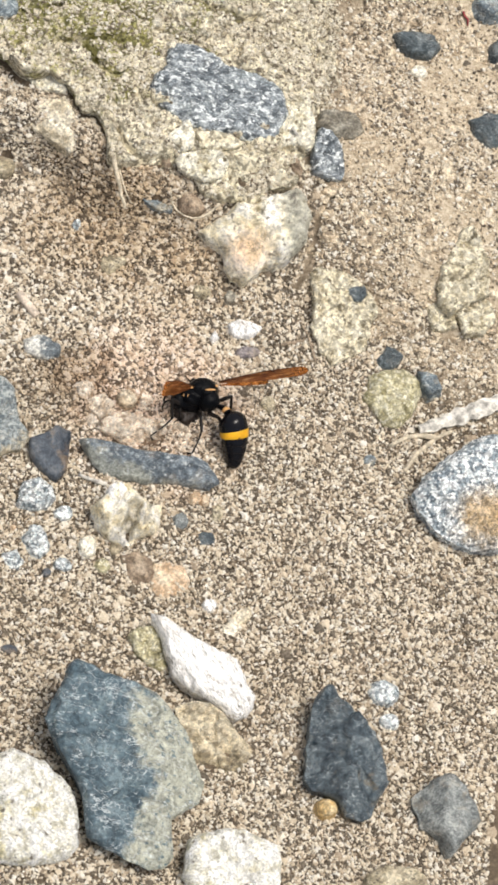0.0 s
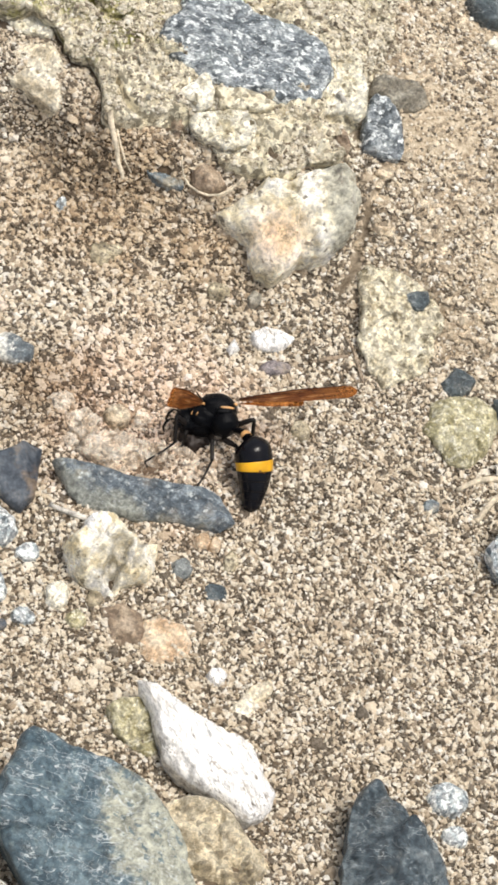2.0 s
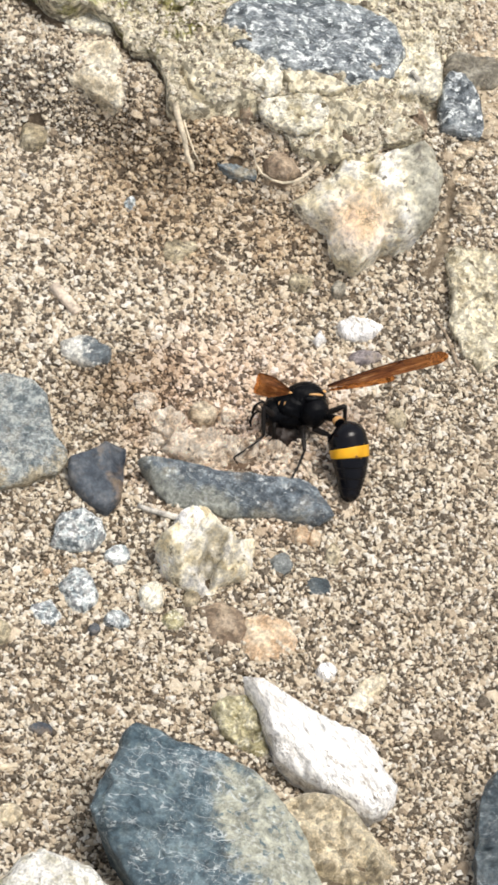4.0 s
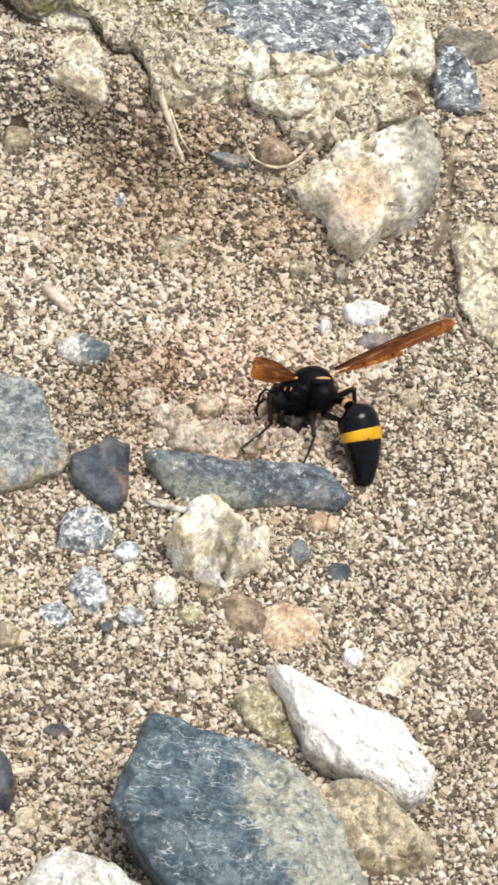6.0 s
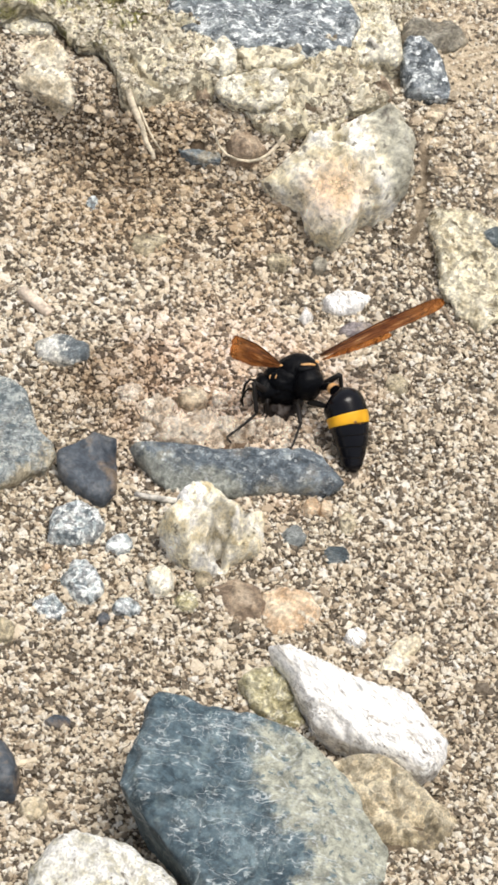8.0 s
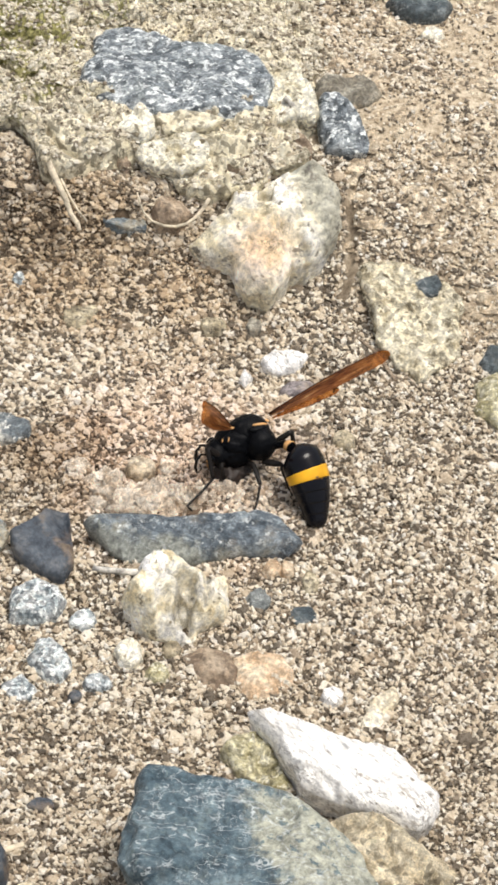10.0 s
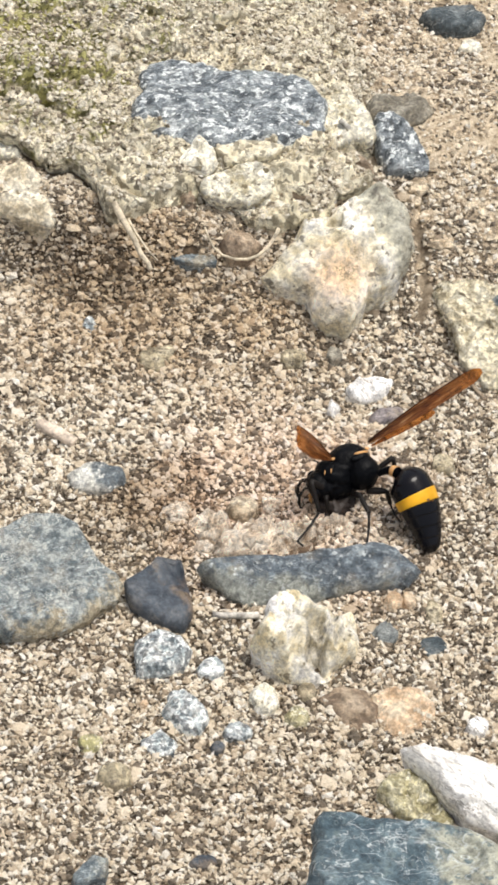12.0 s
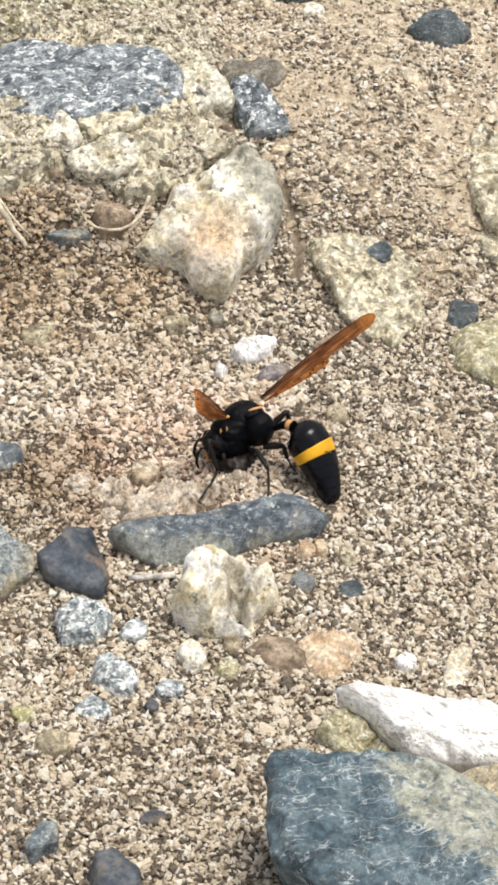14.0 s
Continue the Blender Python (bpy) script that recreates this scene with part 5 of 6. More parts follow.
twig("fibre", "tiny red fibre on the soil", plain_mat("red_fibre", (0.30, 0.03, 0.04), 0.6), [(31.0, 103.6, 0.5), (31.5, 102.6, 0.9), (32.3, 102.0, 1.0), (32.6, 101.0, 0.5)], 0.22, 0.15)


def build_bark():
    """A curled strip of white bark with a ragged edge."""
    pts = [(39.6, 11.2), (45.6, 15.5), (50.7, 19.3), (56.3, 23.5), (61.0, 26.5)]
    verts, faces, n, m = [], [], 40, 8
    for side in (0.0, -0.5):
        for i in range(n + 1):
            s = i / n * (len(pts) - 1)
            k = min(int(s), len(pts) - 2)
            f = s - k
            x, y = pts[k][0] * (1 - f) + pts[k + 1][0] * f, pts[k][1] * (1 - f) + pts[k + 1][1] * f
            half = (1.1 + 1.0 * min(1, i / 14)) * (0.8 + 0.45 * noise.noise(Vector((i * 0.35, 2.0, 0))))
            for j in range(m + 1):
                c = j / m * 2 - 1
                ox, oy = -0.6 * c * half, 0.8 * c * half
                h = 2.5 - 1.0 * c * c + 0.35 * noise.noise(Vector((i * 0.5, c * 2, 4.0)))
                verts.append((x + ox, y + oy, gz(x, y) + h + side))
    k = (n + 1) * (m + 1)
    for i in range(n):
        for j in range(m):
            q = i * (m + 1) + j
            faces.append((q, q + m + 1, q + m + 2, q + 1))
            faces.append((k + q, k + q + 1, k + q + m + 2, k + q + m + 1))
    rim = [i * (m + 1) for i in range(n + 1)] + [n * (m + 1) + j for j in range(1, m + 1)] + [i * (m + 1) + m for i in range(n - 1, -1, -1)] + [j for j in range(m - 1, 0, -1)]
    faces += [(p, q, k + q, k + p) for p, q in zip(rim, rim[1:] + rim[:1])]
    ob = new("bark_strip", mesh_from("bark_strip", verts, faces, BARK))
    tagged(ob, "ragged strip of white weathered bark", "bark")


build_bark()

# ---------------------------------------------------------------- the wasp (millimetres, from the point on the soil under its thorax)
def part(name, me, parent, label="", at=None):
    ob = new(name, me)
    ob.parent = parent
    if at is not None:
        ob.location = [c * 0.001 for c in at]
    if label:
        ob["label"] = label
    return ob


def blob(name, centre, radii, mat, turn=(0, 0, 0), level=4, lumps=0.03, power=2.0, seed=0):
    """A smooth rounded body part."""
    d, f = sphere_dirs(level)
    p = np.sign(d) * np.abs(d) ** (2.0 / power)
    p = p / np.linalg.norm(p, axis=1)[:, None] if power == 2.0 else p
    p = p * (1 + lumps * 2 * fbm3(d * 2.3 + seed + 5, 3))[:, None] * np.array(radii)
    R = np.array(Euler([radians(a) for a in turn]).to_matrix())
    return mesh_from(name, p @ R.T + np.array(centre), f, mat)


def bezier(a, b, c, s):
    return np.array(a) * (1 - s) ** 2 + 2 * s * (1 - s) * np.array(b) + np.array(c) * s * s


def lathe(name, curve, radius, s0, s1, mat, rings=14, sides=30, close=(True, True)):
    """A round body along a curved axis, from s0 to s1 of its length."""
    verts, faces = [], []
    for i in range(rings + 1):
        s = s0 + (s1 - s0) * i / rings
        o = Vector(bezier(*curve, s))
        t = (Vector(bezier(*curve, min(s + 0.01, 1.0))) - Vector(bezier(*curve, max(s - 0.01, 0.0)))).normalized()
        u = t.cross(Vector((0, 0, 1))).normalized()
        w = u.cross(t)
        for k in range(sides):
            a = 2 * math.pi * k / sides
            verts.append(o + (u * math.cos(a) + w * math.sin(a) * 0.94) * radius(s))
    for i in range(rings):
        for k in range(sides):
            a, b = i * sides + k, i * sides + (k + 1) % sides
            faces.append((a, b, b + sides, a + sides))
    for end, yes in zip((0, rings), close):
        if yes:
            ring = [end * sides + k for k in range(sides)]
            faces.append(tuple(ring if end else ring[::-1]))
    me = bpy.data.meshes.new(name)
    me.from_pydata([tuple(c * 0.001 for c in v) for v in verts], [], faces)
    me.polygons.foreach_set("use_smooth", [len(p.vertices) == 4 for p in me.polygons])
    me.materials.append(mat)
    return me


def chitin(name, col, rough, relief=0.00004, coat=0.3, spec=0.22):
    m, n, l, b = mat_base(name)
    v = coords(n, l, False)
    t = tex(n, l, v, 1600, 5, 0.65)
    big = tex(n, l, v, 260, 3, 0.5)
    lo, hi = tuple(c * 0.75 for c in col), tuple(min(1, c * 1.3 + 0.002) for c in col)
    l.new(ramp(n, l, big.outputs["Fac"], [(0.35, lo), (0.65, hi)]), b.inputs["Base Color"])
    r = n.new("ShaderNodeMapRange")
    r.inputs["To Min"].default_value = rough - 0.08
    r.inputs["To Max"].default_value = rough + 0.12
    l.new(t.outputs["Fac"], r.inputs["Value"])
    l.new(r.outputs[0], b.inputs["Roughness"])
    b.inputs["Coat Weight"].default_value = coat
    b.inputs["Coat Roughness"].default_value = 0.12
    b.inputs["Specular IOR Level"].default_value = spec
    bump(n, l, b, t.outputs["Fac"], relief)
    return m


BLACK = chitin("black_chitin", (0.002, 0.0024, 0.0036), 0.32, 0.00018, 0.0, 0.09)
GLOSS = chitin("glossy_black_chitin", (0.0022, 0.0022, 0.0042), 0.2, 0.00001, 0.0, 0.24)
YELLOW = chitin("yellow_chitin", (0.64, 0.33, 0.012), 0.36, 0.00003, 0.25)
AMBER = chitin("orange_chitin", (0.62, 0.34, 0.13), 0.45)
LEG = chitin("dark_leg_chitin", (0.010, 0.008, 0.007), 0.45, 0.00004, 0.0)
BAND_BROWN = chitin("brown_chitin", (0.16, 0.07, 0.012), 0.4)
VEIN = chitin("wing_vein", (0.07, 0.025, 0.01), 0.5)


def wing_mat(name, along, across, length, clear=0.0):
    """A thin amber membrane, streaked along its length, paler and clearer towards the tip."""
    m, n, l, b = mat_base(name)
    tc = n.new("ShaderNodeTexCoord")

    def dot(d, k):
        node = n.new("ShaderNodeVectorMath")
        node.operation = "DOT_PRODUCT"
        l.new(tc.outputs["Object"], node.inputs[0])
        node.inputs[1].default_value = Vector(d).normalized() * k
        return node.outputs["Value"]

    flow = n.new("ShaderNodeCombineXYZ")
    l.new(dot(along, 1.0), flow.inputs[0])
    l.new(dot(across, 9.0), flow.inputs[1])
    t = tex(n, l, flow.outputs[0], 260, 5, 0.65)
    col = ramp(n, l, t.outputs["Fac"], [(0.36, (0.07, 0.019, 0.006)), (0.48, (0.205, 0.066, 0.018)), (0.58, (0.34, 0.135, 0.04)), (0.68, (0.56, 0.33, 0.15))])
    far = ramp(n, l, dot(along, 1.0 / length), [(0.62, B0), (1.0, (0.55, 0.55, 0.55))])
    col = mix(n, l, far, col, (0.50, 0.27, 0.10))
    l.new(col, b.inputs["Base Color"])
    b.inputs["Roughness"].default_value = 0.3
    tr = n.new("ShaderNodeBsdfTranslucent")
    l.new(col, tr.inputs["Color"])
    tp = n.new("ShaderNodeBsdfTransparent")
    tp.inputs["Color"].default_value = (0.9, 0.6, 0.34, 1)
    m1, m2 = n.new("ShaderNodeMixShader"), n.new("ShaderNodeMixShader")
    m1.inputs[0].default_value = 0.35
    l.new(ramp(n, l, dot(along, 1.0 / length), [(0.3, (0.12 + clear,) * 3), (0.7, (0.3 + clear,) * 3), (1.0, (0.72,) * 3)]), m2.inputs[0])
    l.new(b.outputs[0], m1.inputs[1])
    l.new(tr.outputs[0], m1.inputs[2])
    l.new(m1.outputs[0], m2.inputs[1])
    l.new(tp.outputs[0], m2.inputs[2])
    l.new(m2.outputs[0], n["Material Output"].inputs["Surface"])
    bump(n, l, b, t.outputs["Fac"], 0.00006)
    return m


wasp = new("wasp")
tagged(wasp, "black mud-gathering wasp with amber wings and yellow band", "wasp")


def build_wing(axis, width_dir, length, chord, at, label, pleat=0.25, name="wing", under=None, clear=0.0):
    """A wing folded lengthwise: a long pleated blade with veins; its origin lies at its root."""
    a, w = Vector(axis).normalized(), Vector(width_dir)
    w = (w - a * w.dot(a)).normalized()
    u = a.cross(w)
    rows, cols = 26, 9
    verts, faces = [], []

    def surf(s, c):
        half = chord * 0.5 * (0.16 + 0.84 * min(1.0, (s / 0.5)) ** 0.8) * max(0.0, 1 - max(0.0, (s - 0.86) / 0.14) ** 2.6) ** 0.5
        fold = pleat * half * (abs(c) - 0.5) + 0.22 * math.sin(s * 3.0) * 0.6
        ripple = 0.03 * math.sin(c * 9 + s * 5)
        return a * (s * length) + w * (c * half) + u * (fold + ripple)

    for side in (0.035, -0.035):
        for i in range(rows + 1):
            for j in range(cols + 1):
                verts.append(surf(i / rows * 0.995, j / cols * 2 - 1) + u * side)
    n = (rows + 1) * (cols + 1)
    for i in range(rows):
        for j in range(cols):
            q = i * (cols + 1) + j
            faces.append((q, q + 1, q + cols + 2, q + cols + 1))
            faces.append((n + q, n + q + cols + 1, n + q + cols + 2, n + q + 1))
    rim = [i * (cols + 1) for i in range(rows + 1)] + [rows * (cols + 1) + j for j in range(1, cols + 1)] + [i * (cols + 1) + cols for i in range(rows - 1, -1, -1)] + [j for j in range(cols - 1, 0, -1)]
    for p, q in zip(rim, rim[1:] + rim[:1]):
        faces.append((p, n + p, n + q, q))
    me = bpy.data.meshes.new("wing")
    me.from_pydata([tuple(c * 0.001 for c in v) for v in verts], [], faces)
    me.polygons.foreach_set("use_smooth", [True] * len(me.polygons))
    me.materials.append(wing_mat("amber_wing", a, w, length * 0.001, clear))
    ob = part(name, me, under or wasp, label, at)
    if under:
        return ob
    for c0, c1, s1, r in ((0.97, 0.97, 0.93, 0.11), (0.55, 0.62, 0.9, 0.07), (0.1, 0.25, 0.85, 0.06), (-0.4, -0.5, 0.8, 0.06), (-0.92, -0.95, 0.9, 0.05)):
        pts = [surf(k / 14 * s1, c0 + (c1 - c0) * k / 14) for k in range(15)]
        part("vein", tube_mesh("vein", pts, [r * (1 - 0.5 * k / 14) for k in range(15)], VEIN, 6), ob)
    for s, c0, c1 in ((0.5, 0.97, 0.58), (0.62, 0.6, 0.2), (0.7, 0.2, -0.5)):
        pts = [surf(s + 0.03 * k / 4, c0 + (c1 - c0) * k / 4) for k in range(5)]
        part("vein", tube_mesh("vein", pts, [0.05] * 5, VEIN, 6), ob)
    return ob


def build_leg(pts, radii, label=""):
    """Femur, with tibia and tarsus under it; the tarsus ends in a claw."""
    def segment(name, a, b, r0, r1, bulge, parent):
        n = 7
        A, B = Vector(a), Vector(b)
        p = [A.lerp(B, k / n) for k in range(n + 1)]
        r = [(r0 + (r1 - r0) * k / n) * (1 + bulge * math.sin(math.pi * k / n)) for k in range(n + 1)]
        return part(name, tube_mesh(name, p, r, LEG, 8), parent, label if parent is wasp else "")
    leg = segment("leg", pts[0], pts[1], radii[0], radii[0] * 0.8, 0.35, wasp)
    segment("tibia", pts[1], pts[2], radii[1], radii[1] * 0.9, 0.25, leg)
    foot = [Vector(p) for p in pts[2:]]
    dense = [foot[i].lerp(foot[i + 1], k / 4) for i in range(len(foot) - 1) for k in range(4)] + [foot[-1]]
    part("tarsus", tube_mesh("tarsus", dense, [radii[2] * (1 - 0.35 * k / len(dense)) * (1.0 if k % 2 else 0.8) for k in range(len(dense))], LEG, 7), leg)


def build_wasp():
    part("thorax", blob("thorax", (0.25, 2.85, 3.6), (2.9, 2.4, 2.45), BLACK, (0, 0, 15), 5, 0.02), wasp, "matt black domed thorax")
    part("breast", blob("breast", (-1.0, 1.5, 2.9), (2.6, 2.1, 2.4), BLACK, (0, 0, 20), 5, 0.06, seed=5), wasp)
    part("side_plate", blob("side_plate", (-1.3, 0.9, 1.9), (2.5, 2.0, 2.0), BLACK, (0, 0, 20), 5, 0.09, seed=3), wasp)
    part("scutellum", blob("scutellum", (1.2, 1.75, 5.75), (1.25, 0.6, 0.5), BLACK, (0, 0, 25), 4, 0.02), wasp)
    part("scutellum_stripe", blob("scutellum_stripe", (1.45, 2.15, 6.12), (1.05, 0.22, 0.22), AMBER, (0, 8, 20), 3, 0.03), wasp, "pale orange stripe")
    part("hind_thorax", blob("hind_thorax", (1.75, 1.0, 3.75), (2.05, 1.95, 2.25), BLACK, (0, 12, 20), 5, 0.03, 2.15, seed=1), wasp)
    part("collar", blob("collar", (-2.5, 1.7, 3.2), (1.4, 1.7, 1.7), BLACK, (0, 25, 20), 4, 0.04), wasp)
    for dx, dz in ((-3.1, 4.45), (-2.35, 4.7)):
        part("collar_stripe", blob("collar_stripe", (dx, 0.5, dz), (0.08, 0.11, 0.3), AMBER, (-50, 10, 0), 3, 0.03), wasp, "orange collar stripe")
    part("tegula", blob("tegula", (2.5, 3.7, 5.25), (0.28, 0.2, 0.14), AMBER, (0, 20, 0), 3), wasp, "pale orange wing cover")
    part("tegula", blob("tegula", (-2.0, 2.1, 5.15), (0.32, 0.22, 0.16), AMBER, (0, -20, 0), 3), wasp, "pale orange wing cover")
    head = part("head", blob("head", (-3.5, 0.6, 2.0), (1.5, 1.95, 1.9), BLACK, (0, -25, 15), 4, 0.03), wasp, "black head bent down to the soil")
    part("eye", blob("eye", (-3.95, -0.75, 2.0), (0.75, 0.55, 1.05), GLOSS, (0, -20, 10), 4, 0.0), head)
    part("eye", blob("eye", (-4.1, 2.15, 2.0), (0.75, 0.55, 1.05), GLOSS, (0, -20, 10), 4, 0.0), head)
    for y in (0.1, 0.9):
        part("mandible", tube_mesh("mandible", [(-4.3, y, 0.7), (-4.5, y * 0.9, 0.1), (-4.3, y * 0.6, -0.5)], [0.3, 0.24, 0.08], AMBER), head)
    for y in (-0.2, 1.4):
        pts = [(-4.9, y, 2.4), (-5.6, y - 0.3, 2.7), (-6.1, y - 0.7, 2.0), (-6.2, y - 1.0, 1.0), (-5.9, y - 1.2, 0.2)]
        part("antenna", tube_mesh("antenna", pts, [0.13, 0.15, 0.2, 0.2, 0.13], LEG), head)
    part("petiole", lathe("petiole", ((3.6, -0.1, 4.7), (4.5, -0.6, 6.2), (5.35, -1.75, 6.5)), lambda s: 0.42 + 0.32 * s, 0, 1, BLACK, 10, 18), wasp, "thin black waist")
    part("petiole_ring", lathe("petiole_ring", ((3.6, -0.1, 4.7), (4.5, -0.6, 6.2), (5.35, -1.75, 6.5)), lambda s: 0.48 + 0.34 * s, 0.72, 0.95, AMBER, 5, 18), wasp, "orange ring at the waist")
    axis = ((5.3, -1.6, 6.4), (8.0, -3.6, 5.6), (9.15, -9.6, 0.5))

    def girth(s):
        rise = min(1.0, s / 0.3)
        up = math.sin(rise * math.pi / 2) ** 0.75
        down = 1.0 if s < 0.4 else math.cos((s - 0.4) / 0.6 * radians(70)) ** 0.85
        end = 1.0 if s < 0.94 else max(0.0, 1 - ((s - 0.94) / 0.06) ** 2) ** 0.5
        return max(0.12, 2.72 * up * down * end)

    cuts = [0.0, 0.44, 0.55, 0.67, 0.78, 0.875, 1.0]
    for i, (s0, s1) in enumerate(zip(cuts, cuts[1:])):
        band = i == 1
        scale = 1.0 if i == 0 else (1.005 if band else 0.985 - 0.008 * i)
        lip = 0.02 if i < 5 else 0.0
        name = ("gaster", "yellow_band", "abdomen_ring", "abdomen_ring", "abdomen_ring", "abdomen_tip")[i]
        part(name, lathe(name, axis, lambda s, k=scale: girth(min(s, 0.995)) * k, max(0, s0 - (0.0 if i == 0 else 0.012)), s1 + lip * 0.4, YELLOW if band else GLOSS, 18 if i == 0 else 8, 36), wasp,
             "bright yellow abdominal band" if band else "")
    for a, b in (((8.35, -6.15, 6.2), (0.42, 0.26, 0.14)), ((9.0, -5.95, 5.9), (0.25, 0.2, 0.14))):
        part("band_spot", blob("band_spot", a, b, BAND_BROWN, (35, 10, 0), 3, 0.1), wasp, "small brown spot on the band")
    build_leg([(-1.8, -0.3, 1.4), (-5.0, -0.9, 4.5), (-4.0, -3.4, 1.6), (-5.2, -5.3, 1.5), (-7.2, -7.7, 1.0), (-6.5, -8.3, 0.8)], (0.36, 0.27, 0.2))
    build_leg([(0.6, -0.7, 1.7), (1.0, -2.4, 3.3), (1.75, -5.2, 3.1), (1.4, -7.6, 2.8), (0.9, -9.6, 2.3), (0.0, -9.8, 2.1)], (0.36, 0.28, 0.2))
    build_leg([(2.8, 1.5, 2.4), (5.7, 2.7, 4.7), (6.6, 0.9, 1.0), (8.0, 0.9, 0.5), (9.2, 1.2, 0.2)], (0.36, 0.26, 0.16))
    build_leg([(2.3, -0.6, 2.2), (4.5, -1.5, 3.0), (5.2, -1.6, 0.8), (5.6, -3.0, 0.4), (6.2, -4.2, 0.2)], (0.36, 0.26, 0.16))
    build_leg([(-0.6, 4.0, 1.6), (-1.6, 5.4, 2.4), (-2.0, 5.6, 0.6), (-2.6, 6.2, 0.3), (-3.2, 6.8, 0.2)], (0.34, 0.25, 0.15))
    build_leg([(-2.6, -0.4, 1.2), (-3.0, -1.6, 2.2), (-2.6, -2.4, 0.4), (-3.1, -3.0, 0.2), (-3.6, -3.4, 0.1)], (0.32, 0.24, 0.15))
    build_leg([(-2.8, 2.2, 1.2), (-4.0, 3.2, 1.8), (-4.6, 3.0, 0.3), (-5.2, 3.2, 0.2), (-5.8, 3.4, 0.1)], (0.32, 0.24, 0.15))


build_wasp()
R_ROOT, L_ROOT = Vector((2.75, 4.3, 5.7)), Vector((-2.1, 2.2, 5.1))
R_TIP, L_TIP = Vector((17.3, 7.4, 14.8)), Vector((-7.6, -4.5, 14.8))
wing_right = build_wing(R_TIP - R_ROOT, (0, 0.78, 0.62), 17.4, 1.75, R_ROOT, "narrow folded amber-brown wing")
wing_left = build_wing(L_TIP - L_ROOT, (0, 0.78, 0.62), 12.8, 2.9, L_ROOT, "raised amber-brown wing with dark veins")

ALONG = (R_TIP - R_ROOT).normalized()
build_wing(ALONG + Vector((0, -0.05, -0.05)), (0, 0.78, 0.62), 9.5, 0.9, Vector((0.3, -0.36, -0.28)), "pale translucent hind wing", name="hind_wing", under=wing_right, clear=0.45)

# ---------------------------------------------------------------- sand, grit and clods
OCTA = (np.array([(1, 0, 0), (-1, 0, 0), (0, 1, 0), (0, -1, 0), (0, 0, 1), (0, 0, -1)], float) * 1.15,
        np.array([(0, 2, 4), (2, 1, 4), (1, 3, 4), (3, 0, 4), (2, 0, 5), (1, 2, 5), (3, 1, 5), (0, 3, 5)]))


def scatter(name, label, mat, count, box, size, seed, level_sink=0.25, keep=None, jag=0.22, squash=0.75, fine=False, height=ground_height, top=False):
    """Many loose grains in one mesh; size gives the smallest and largest in mm."""
    rng = np.random.default_rng(seed)
    bv, bf = sphere_dirs(1) if fine is False else OCTA
    x = rng.uniform(box[0], box[1], count)
    y = rng.uniform(box[2], box[3], count)
    ok = np.ones(count, bool)
    for sx, sy, sr in STONES:
        ok &= np.hypot(x - sx, y - sy) > sr * 0.9
    if keep is not None:
        ok &= rng.random(count) < keep(x, y)
    x, y = x[ok], y[ok]
    n = len(x)
    s = size[0] * (size[1] / size[0]) ** (rng.random(n) ** 1.6)
    q = rng.normal(size=(n, 4))
    q /= np.linalg.norm(q, axis=1)[:, None]
    w, a, b, c = q.T
    R = np.stack([1 - 2 * (b * b + c * c), 2 * (a * b - w * c), 2 * (a * c + w * b),
                  2 * (a * b + w * c), 1 - 2 * (a * a + c * c), 2 * (b * c - w * a),
                  2 * (a * c - w * b), 2 * (b * c + w * a), 1 - 2 * (a * a + b * b)], axis=1).reshape(n, 3, 3)
    axes = s[:, None] * 0.5 * (rng.uniform(0.45, 1.4, (n, 3)) if fine else rng.uniform(0.6, 1.15, (n, 3)))
    v = bv[None] * (1 + rng.uniform(-jag, jag, (n, len(bv)))[:, :, None]) * axes[:, None, :]
    v = np.einsum("nij,nkj->nki", R, v)
    v[:, :, 2] *= squash
    v[:, :, 0] += x[:, None]
    v[:, :, 1] += y[:, None]
    v[:, :, 2] += (height(x, y) + s * (level_sink + (rng.uniform(-0.35, 0.4, n) if fine else 0)))[:, None]
    f = (bf[None] + (np.arange(n) * len(bv))[:, None, None]).reshape(-1, 3)
    ob = new(name, mesh_from(name, v.reshape(-1, 3), f, mat, smooth=False))
    return tagged(ob, label, "sand", kind="stuff")


def not_crust(x, y):
    return (crust_distance(x, y) > -1.0) * 1.0


def smooth_dirt(x, y):
    """Fewer grains on the packed soil behind the quartz stone."""
    d = np.clip((x + 0.9 * (y - 38) - 12) / 25, 0, 1)
    bare = ease((vnoise(x / 7 + 5, y / 7) - 0.42) / 0.16)
    return not_crust(x, y) * (1 - d * (0.35 + 0.5 * bare)) * (path_distance(x, y, SOIL_CRACK) + 0.5 * (vnoise(x, y) - 0.5) > 0.7)


def freshly_dug(x, y):
    return np.exp(-(np.hypot((x + 10) / 9.5, (y + 0.5) / 6.5) + 0.5 * (vnoise(x / 4, y / 4 + 2) - 0.5)) ** 4)


def crust_top(x, y):
    return ground_height(x, y) + crust_rise(x, y)[0]


def on_crust(x, y):
    clear = np.minimum.reduce([path_distance(x, y, line) for line in CRUST_CRACKS]) > 0.9
    return clear * (crust_distance(x, y) < -0.3 - 0.9 * np.clip((-20 - x) / 6, 0, 1)) * (0.55 + 0.45 * (vnoise(x / 6 + 2, y / 6) > 0.5) * 1.0)


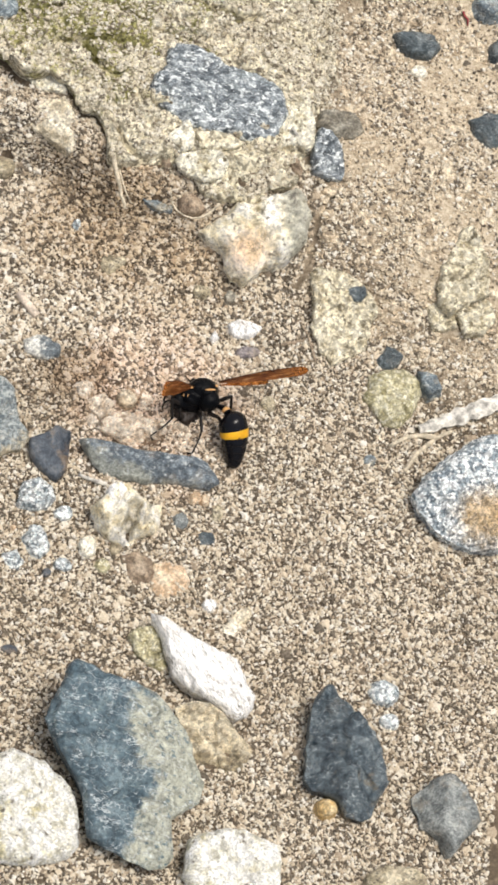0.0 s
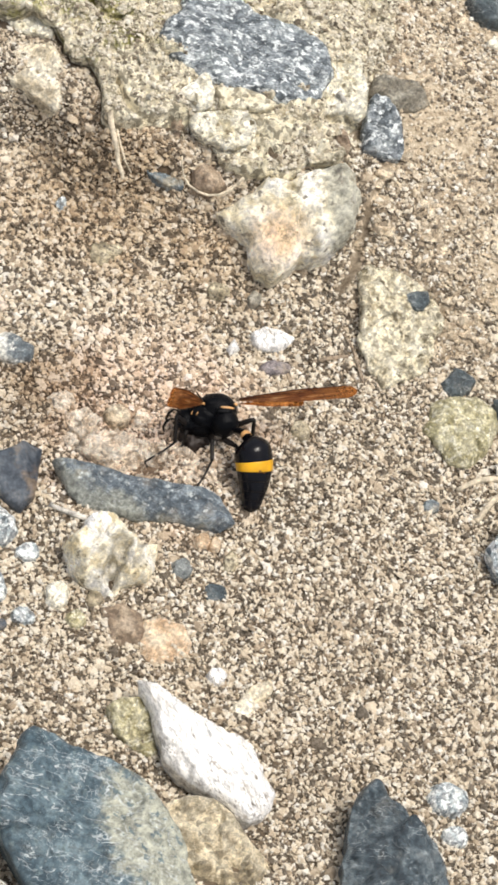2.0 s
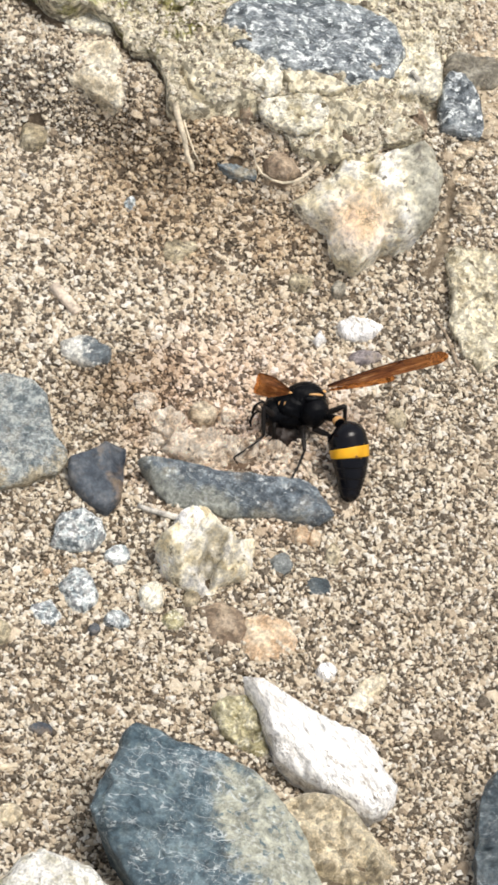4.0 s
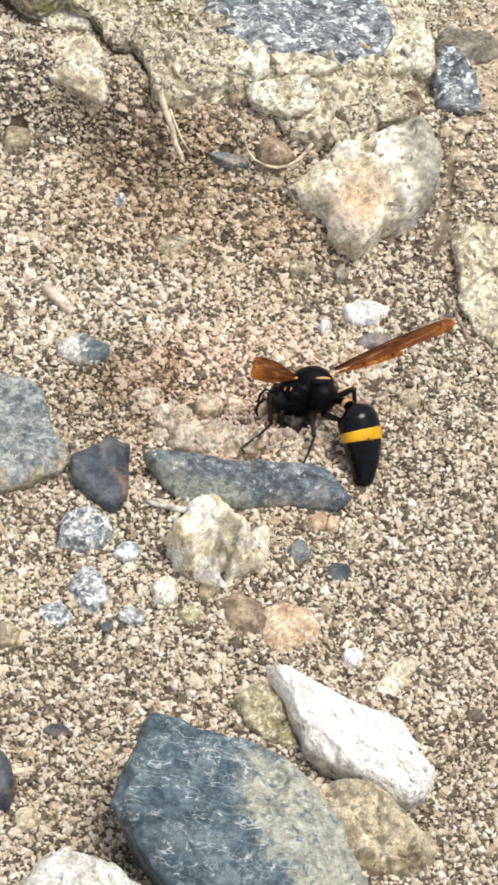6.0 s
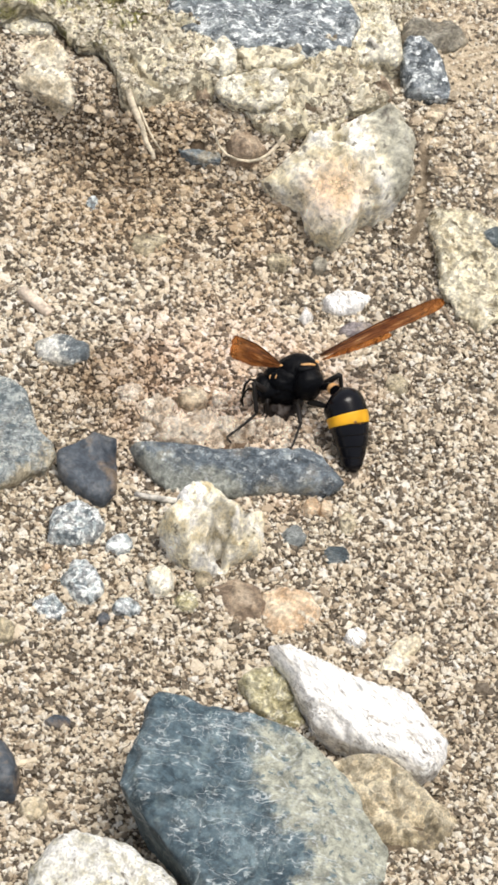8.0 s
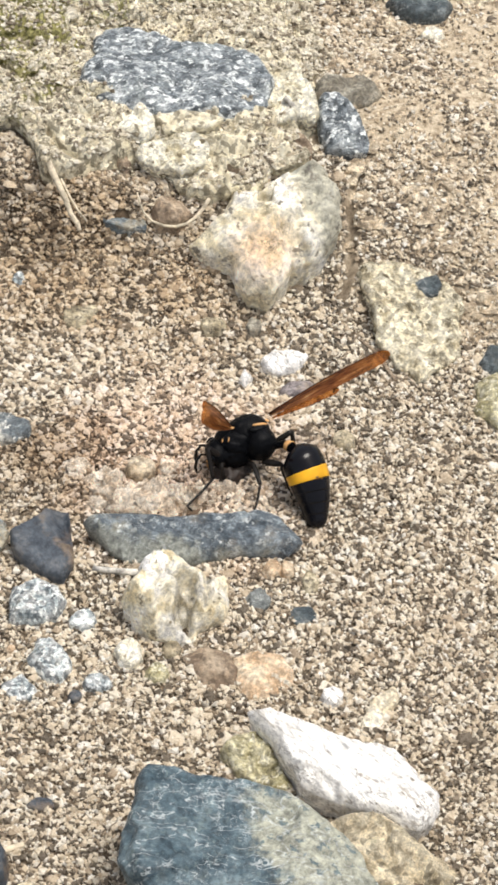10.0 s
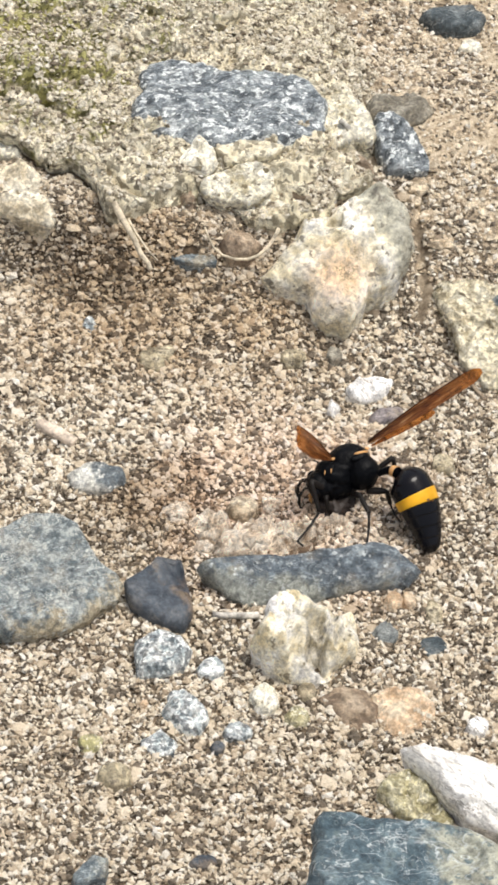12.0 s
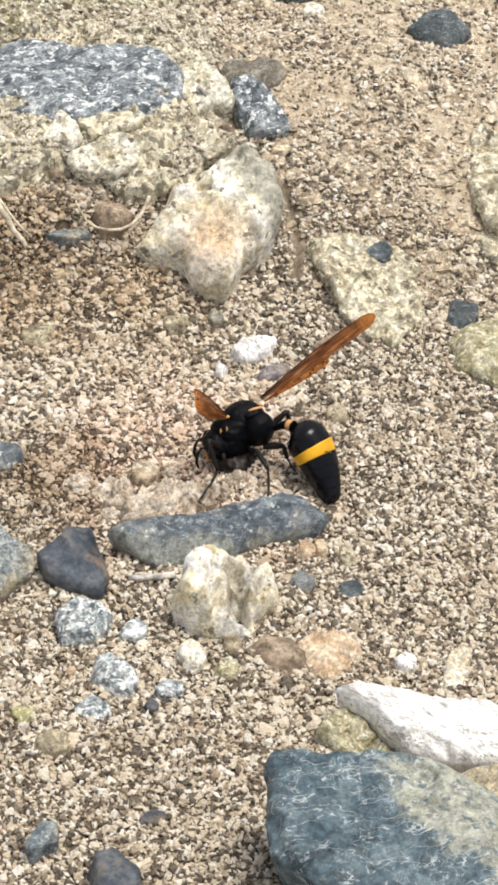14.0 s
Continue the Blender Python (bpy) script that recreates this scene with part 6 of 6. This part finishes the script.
scatter("sand", "loose coarse sand of cream and brown grains", GRAIN, 272000, (-60, 65, -102, 104), (0.38, 0.92), 21, 0.22, smooth_dirt, 0.25, 0.8, True)
scatter("slope_sand", "fine brown sand on the slope under the crust ledge", GRAIN, 20000, (-62, -6, 33, 54), (0.3, 0.8), 28, 0.15, not_crust, 0.25, 0.8, True)
scatter("grit", "scattered grit of tan and cream pieces", GRAIN, 2600, (-60, 66, -96, 106), (1.0, 2.2), 22, 0.05, smooth_dirt, 0.34, 0.6)
scatter("dug_earth", "freshly dug crumbs of pinkish moist earth", CLAY, 2400, (-28, 6, -12, 18), (0.4, 1.3), 25, 0.0, freshly_dug, 0.4, 0.6)
scatter("dug_clods", "smooth clods of pinkish moist clay before the wasp", CLAY, 90, (-24, 4, -9, 8), (0.9, 2.2), 26, -0.08, lambda x, y: np.exp(-np.hypot((x + 9) / 9, (y + 3.5 - 0.12 * (x + 9)) / 3.6) ** 4), 0.3, 0.5)
scatter("coarse_grit", "coarse lumpy grit on the slope behind the wasp", GRAIN, 3000, (-58, 8, 6, 48), (0.9, 1.7), 41, 0.08, not_crust, 0.34, 0.65)
scatter("clay_crumbs", "rough crumbs of moist pinkish clay beside the slate", CLAY, 420, (-20, 4, -9, 0), (0.35, 1.3), 42, 0.0, lambda x, y: np.exp(-np.hypot((x + 8) / 10, (y + 4.3) / 2.6) ** 4), 0.4, 0.6, False, lambda x, y: -2.2 + 0 * x)
scatter("soil_plates", "crumbled flat pieces of packed brown soil", PACKED, 2600, (-4, 68, 26, 108), (1.0, 4.2), 27, -0.06, lambda x, y: not_crust(x, y) * np.clip((x + 0.9 * (y - 38) - 8) / 22, 0, 1) * (vnoise(x / 6 + 3, y / 6 + 1) > 0.35), 0.35, 0.4)
scatter("crust_rubble", "rough crumbs of pale dried mud on the crust", CRUMB, 4200, (-70, 20, 36, 112), (0.6, 2.6), 24, -0.1, on_crust, 0.32, 0.6, False, crust_top)
scatter("crust_grit", "fine grit cemented on the mud crust", CRUST_GRAIN, 60000, (-70, 20, 36, 112), (0.3, 0.85), 23, 0.08, on_crust, 0.3, 0.7, True, crust_top)


def on_shelf(x, y):
    return (poly_distance(x + 6.9, y - 49.0, [(0.93 * r * math.cos(radians(a)), 0.93 * r * math.sin(radians(a))) for a, r in SHELF_RIM]) < 0) * 1.0


def shelf_top(x, y):
    return 8.3 + 0.12 * (y - 49.0) + 0 * x


scatter("shelf_grit", "fine grit on the crumbling mud shelf", CRUST_GRAIN, 9000, (-23, 9, 41, 60), (0.3, 0.9), 31, 0.05, on_shelf, 0.3, 0.7, True, shelf_top)
scatter("shelf_crumbs", "pale crumbs of dried mud on the shelf", CRUMB, 520, (-23, 9, 41, 60), (0.8, 2.8), 32, -0.05, on_shelf, 0.34, 0.5, False, shelf_top)

# ---------------------------------------------------------------- what moves
def motions():
    walk(wasp, [
        (0, pose(-0.00255, 0.00212, -0.00299, -0.46, -0.20, 1.57)),
        (0.5, pose(-0.00268, 0.00198, -0.00300, -0.54, -0.53, 1.45)),
        (1, pose(-0.00235, 0.00208, -0.00299, -0.12, -0.03, -1.34)),
        (1.5, pose(-0.00241, 0.00199, -0.00300, -0.17, 0.17, -0.85)),
        (2, pose(-0.00240, 0.00178, -0.00301, 0.50, 0.53, -0.95)),
        (2.5, pose(-0.00256, 0.00179, -0.00301, 1.11, 0.33, 0.15)),
        (3, pose(-0.00279, 0.00160, -0.00303, 1.16, 0.20, 0.65)),
        (3.5, pose(-0.00266, 0.00179, -0.00301, -0.18, 0.63, 0.20)),
        (6, pose(-0.00282, 0.00169, -0.00302, 0.72, 0.62, -0.27)),
        (6.5, pose(-0.00293, 0.00167, -0.00302, 0.55, -0.90, -1.22)),
        (7, pose(-0.00255, 0.00186, -0.00301, 0.28, -0.05, 0.07)),
        (7.5, pose(-0.00262, 0.00178, -0.00301, 1.05, -0.01, -0.23)),
        (8, pose(-0.00283, 0.00162, -0.00303, 0.44, -0.50, -2.46)),
        (10.5, pose(-0.00230, 0.00191, -0.00300, 0.57, 0.94, 1.43)),
        (11, pose(-0.00242, 0.00196, -0.00300, 0.01, 1.11, 1.10)),
        (11.5, pose(-0.00237, 0.00195, -0.00299, 0.40, 1.19, 1.84)),
        (12, pose(-0.00243, 0.00196, -0.00300, -1.51, 0.19, 1.49)),
        (12.5, pose(-0.00260, 0.00193, -0.00300, 0.23, -0.72, -1.20)),
        (13, pose(-0.00271, 0.00202, -0.00300, -0.87, -1.40, -2.91)),
        (13.5, pose(-0.00280, 0.00198, -0.00301, 0.34, -0.81, -1.98)),
        (14, pose(-0.00281, 0.00197, -0.00301, 0.87, 0.16, 0.14)),
    ])

    def aim(wing, root, rest, tips):
        rows = []
        for t, tip in tips:
            turn = (rest - root).rotation_difference(Vector(tip) - root)
            rows.append((t, Matrix.LocRotScale(root * 0.001, turn, None)))
        walk(wing, rows)

    aim(wing_right, R_ROOT, R_TIP, [(0, (17.58, 6.94, 14.52)), (1.5, (17.97, 6.78, 13.84)), (3, (17.5, 7.2, 14.58)), (6, (16.56, 7.64, 15.9)),
                                    (8, (17.74, 10.93, 13.04)), (10.5, (16.51, 6.14, 16.31)), (12, (15.36, 4.38, 17.79)), (14, (17.22, 8.02, 15.14))])
    aim(wing_left, L_ROOT, L_TIP, [(0, (-7.99, -4.61, 14.56)), (1.5, (-7.36, -4.85, 14.73)), (3, (-6.99, -4.89, 14.89)), (6, (-7.94, -4.9, 14.37)),
                                   (8, (-8.35, -4.22, 14.61)), (10.5, (-6.52, -4.46, 15.39)), (12, (-8.2, -3.4, 15.22)), (14, (-7.99, -3.86, 15.06))])


motions()
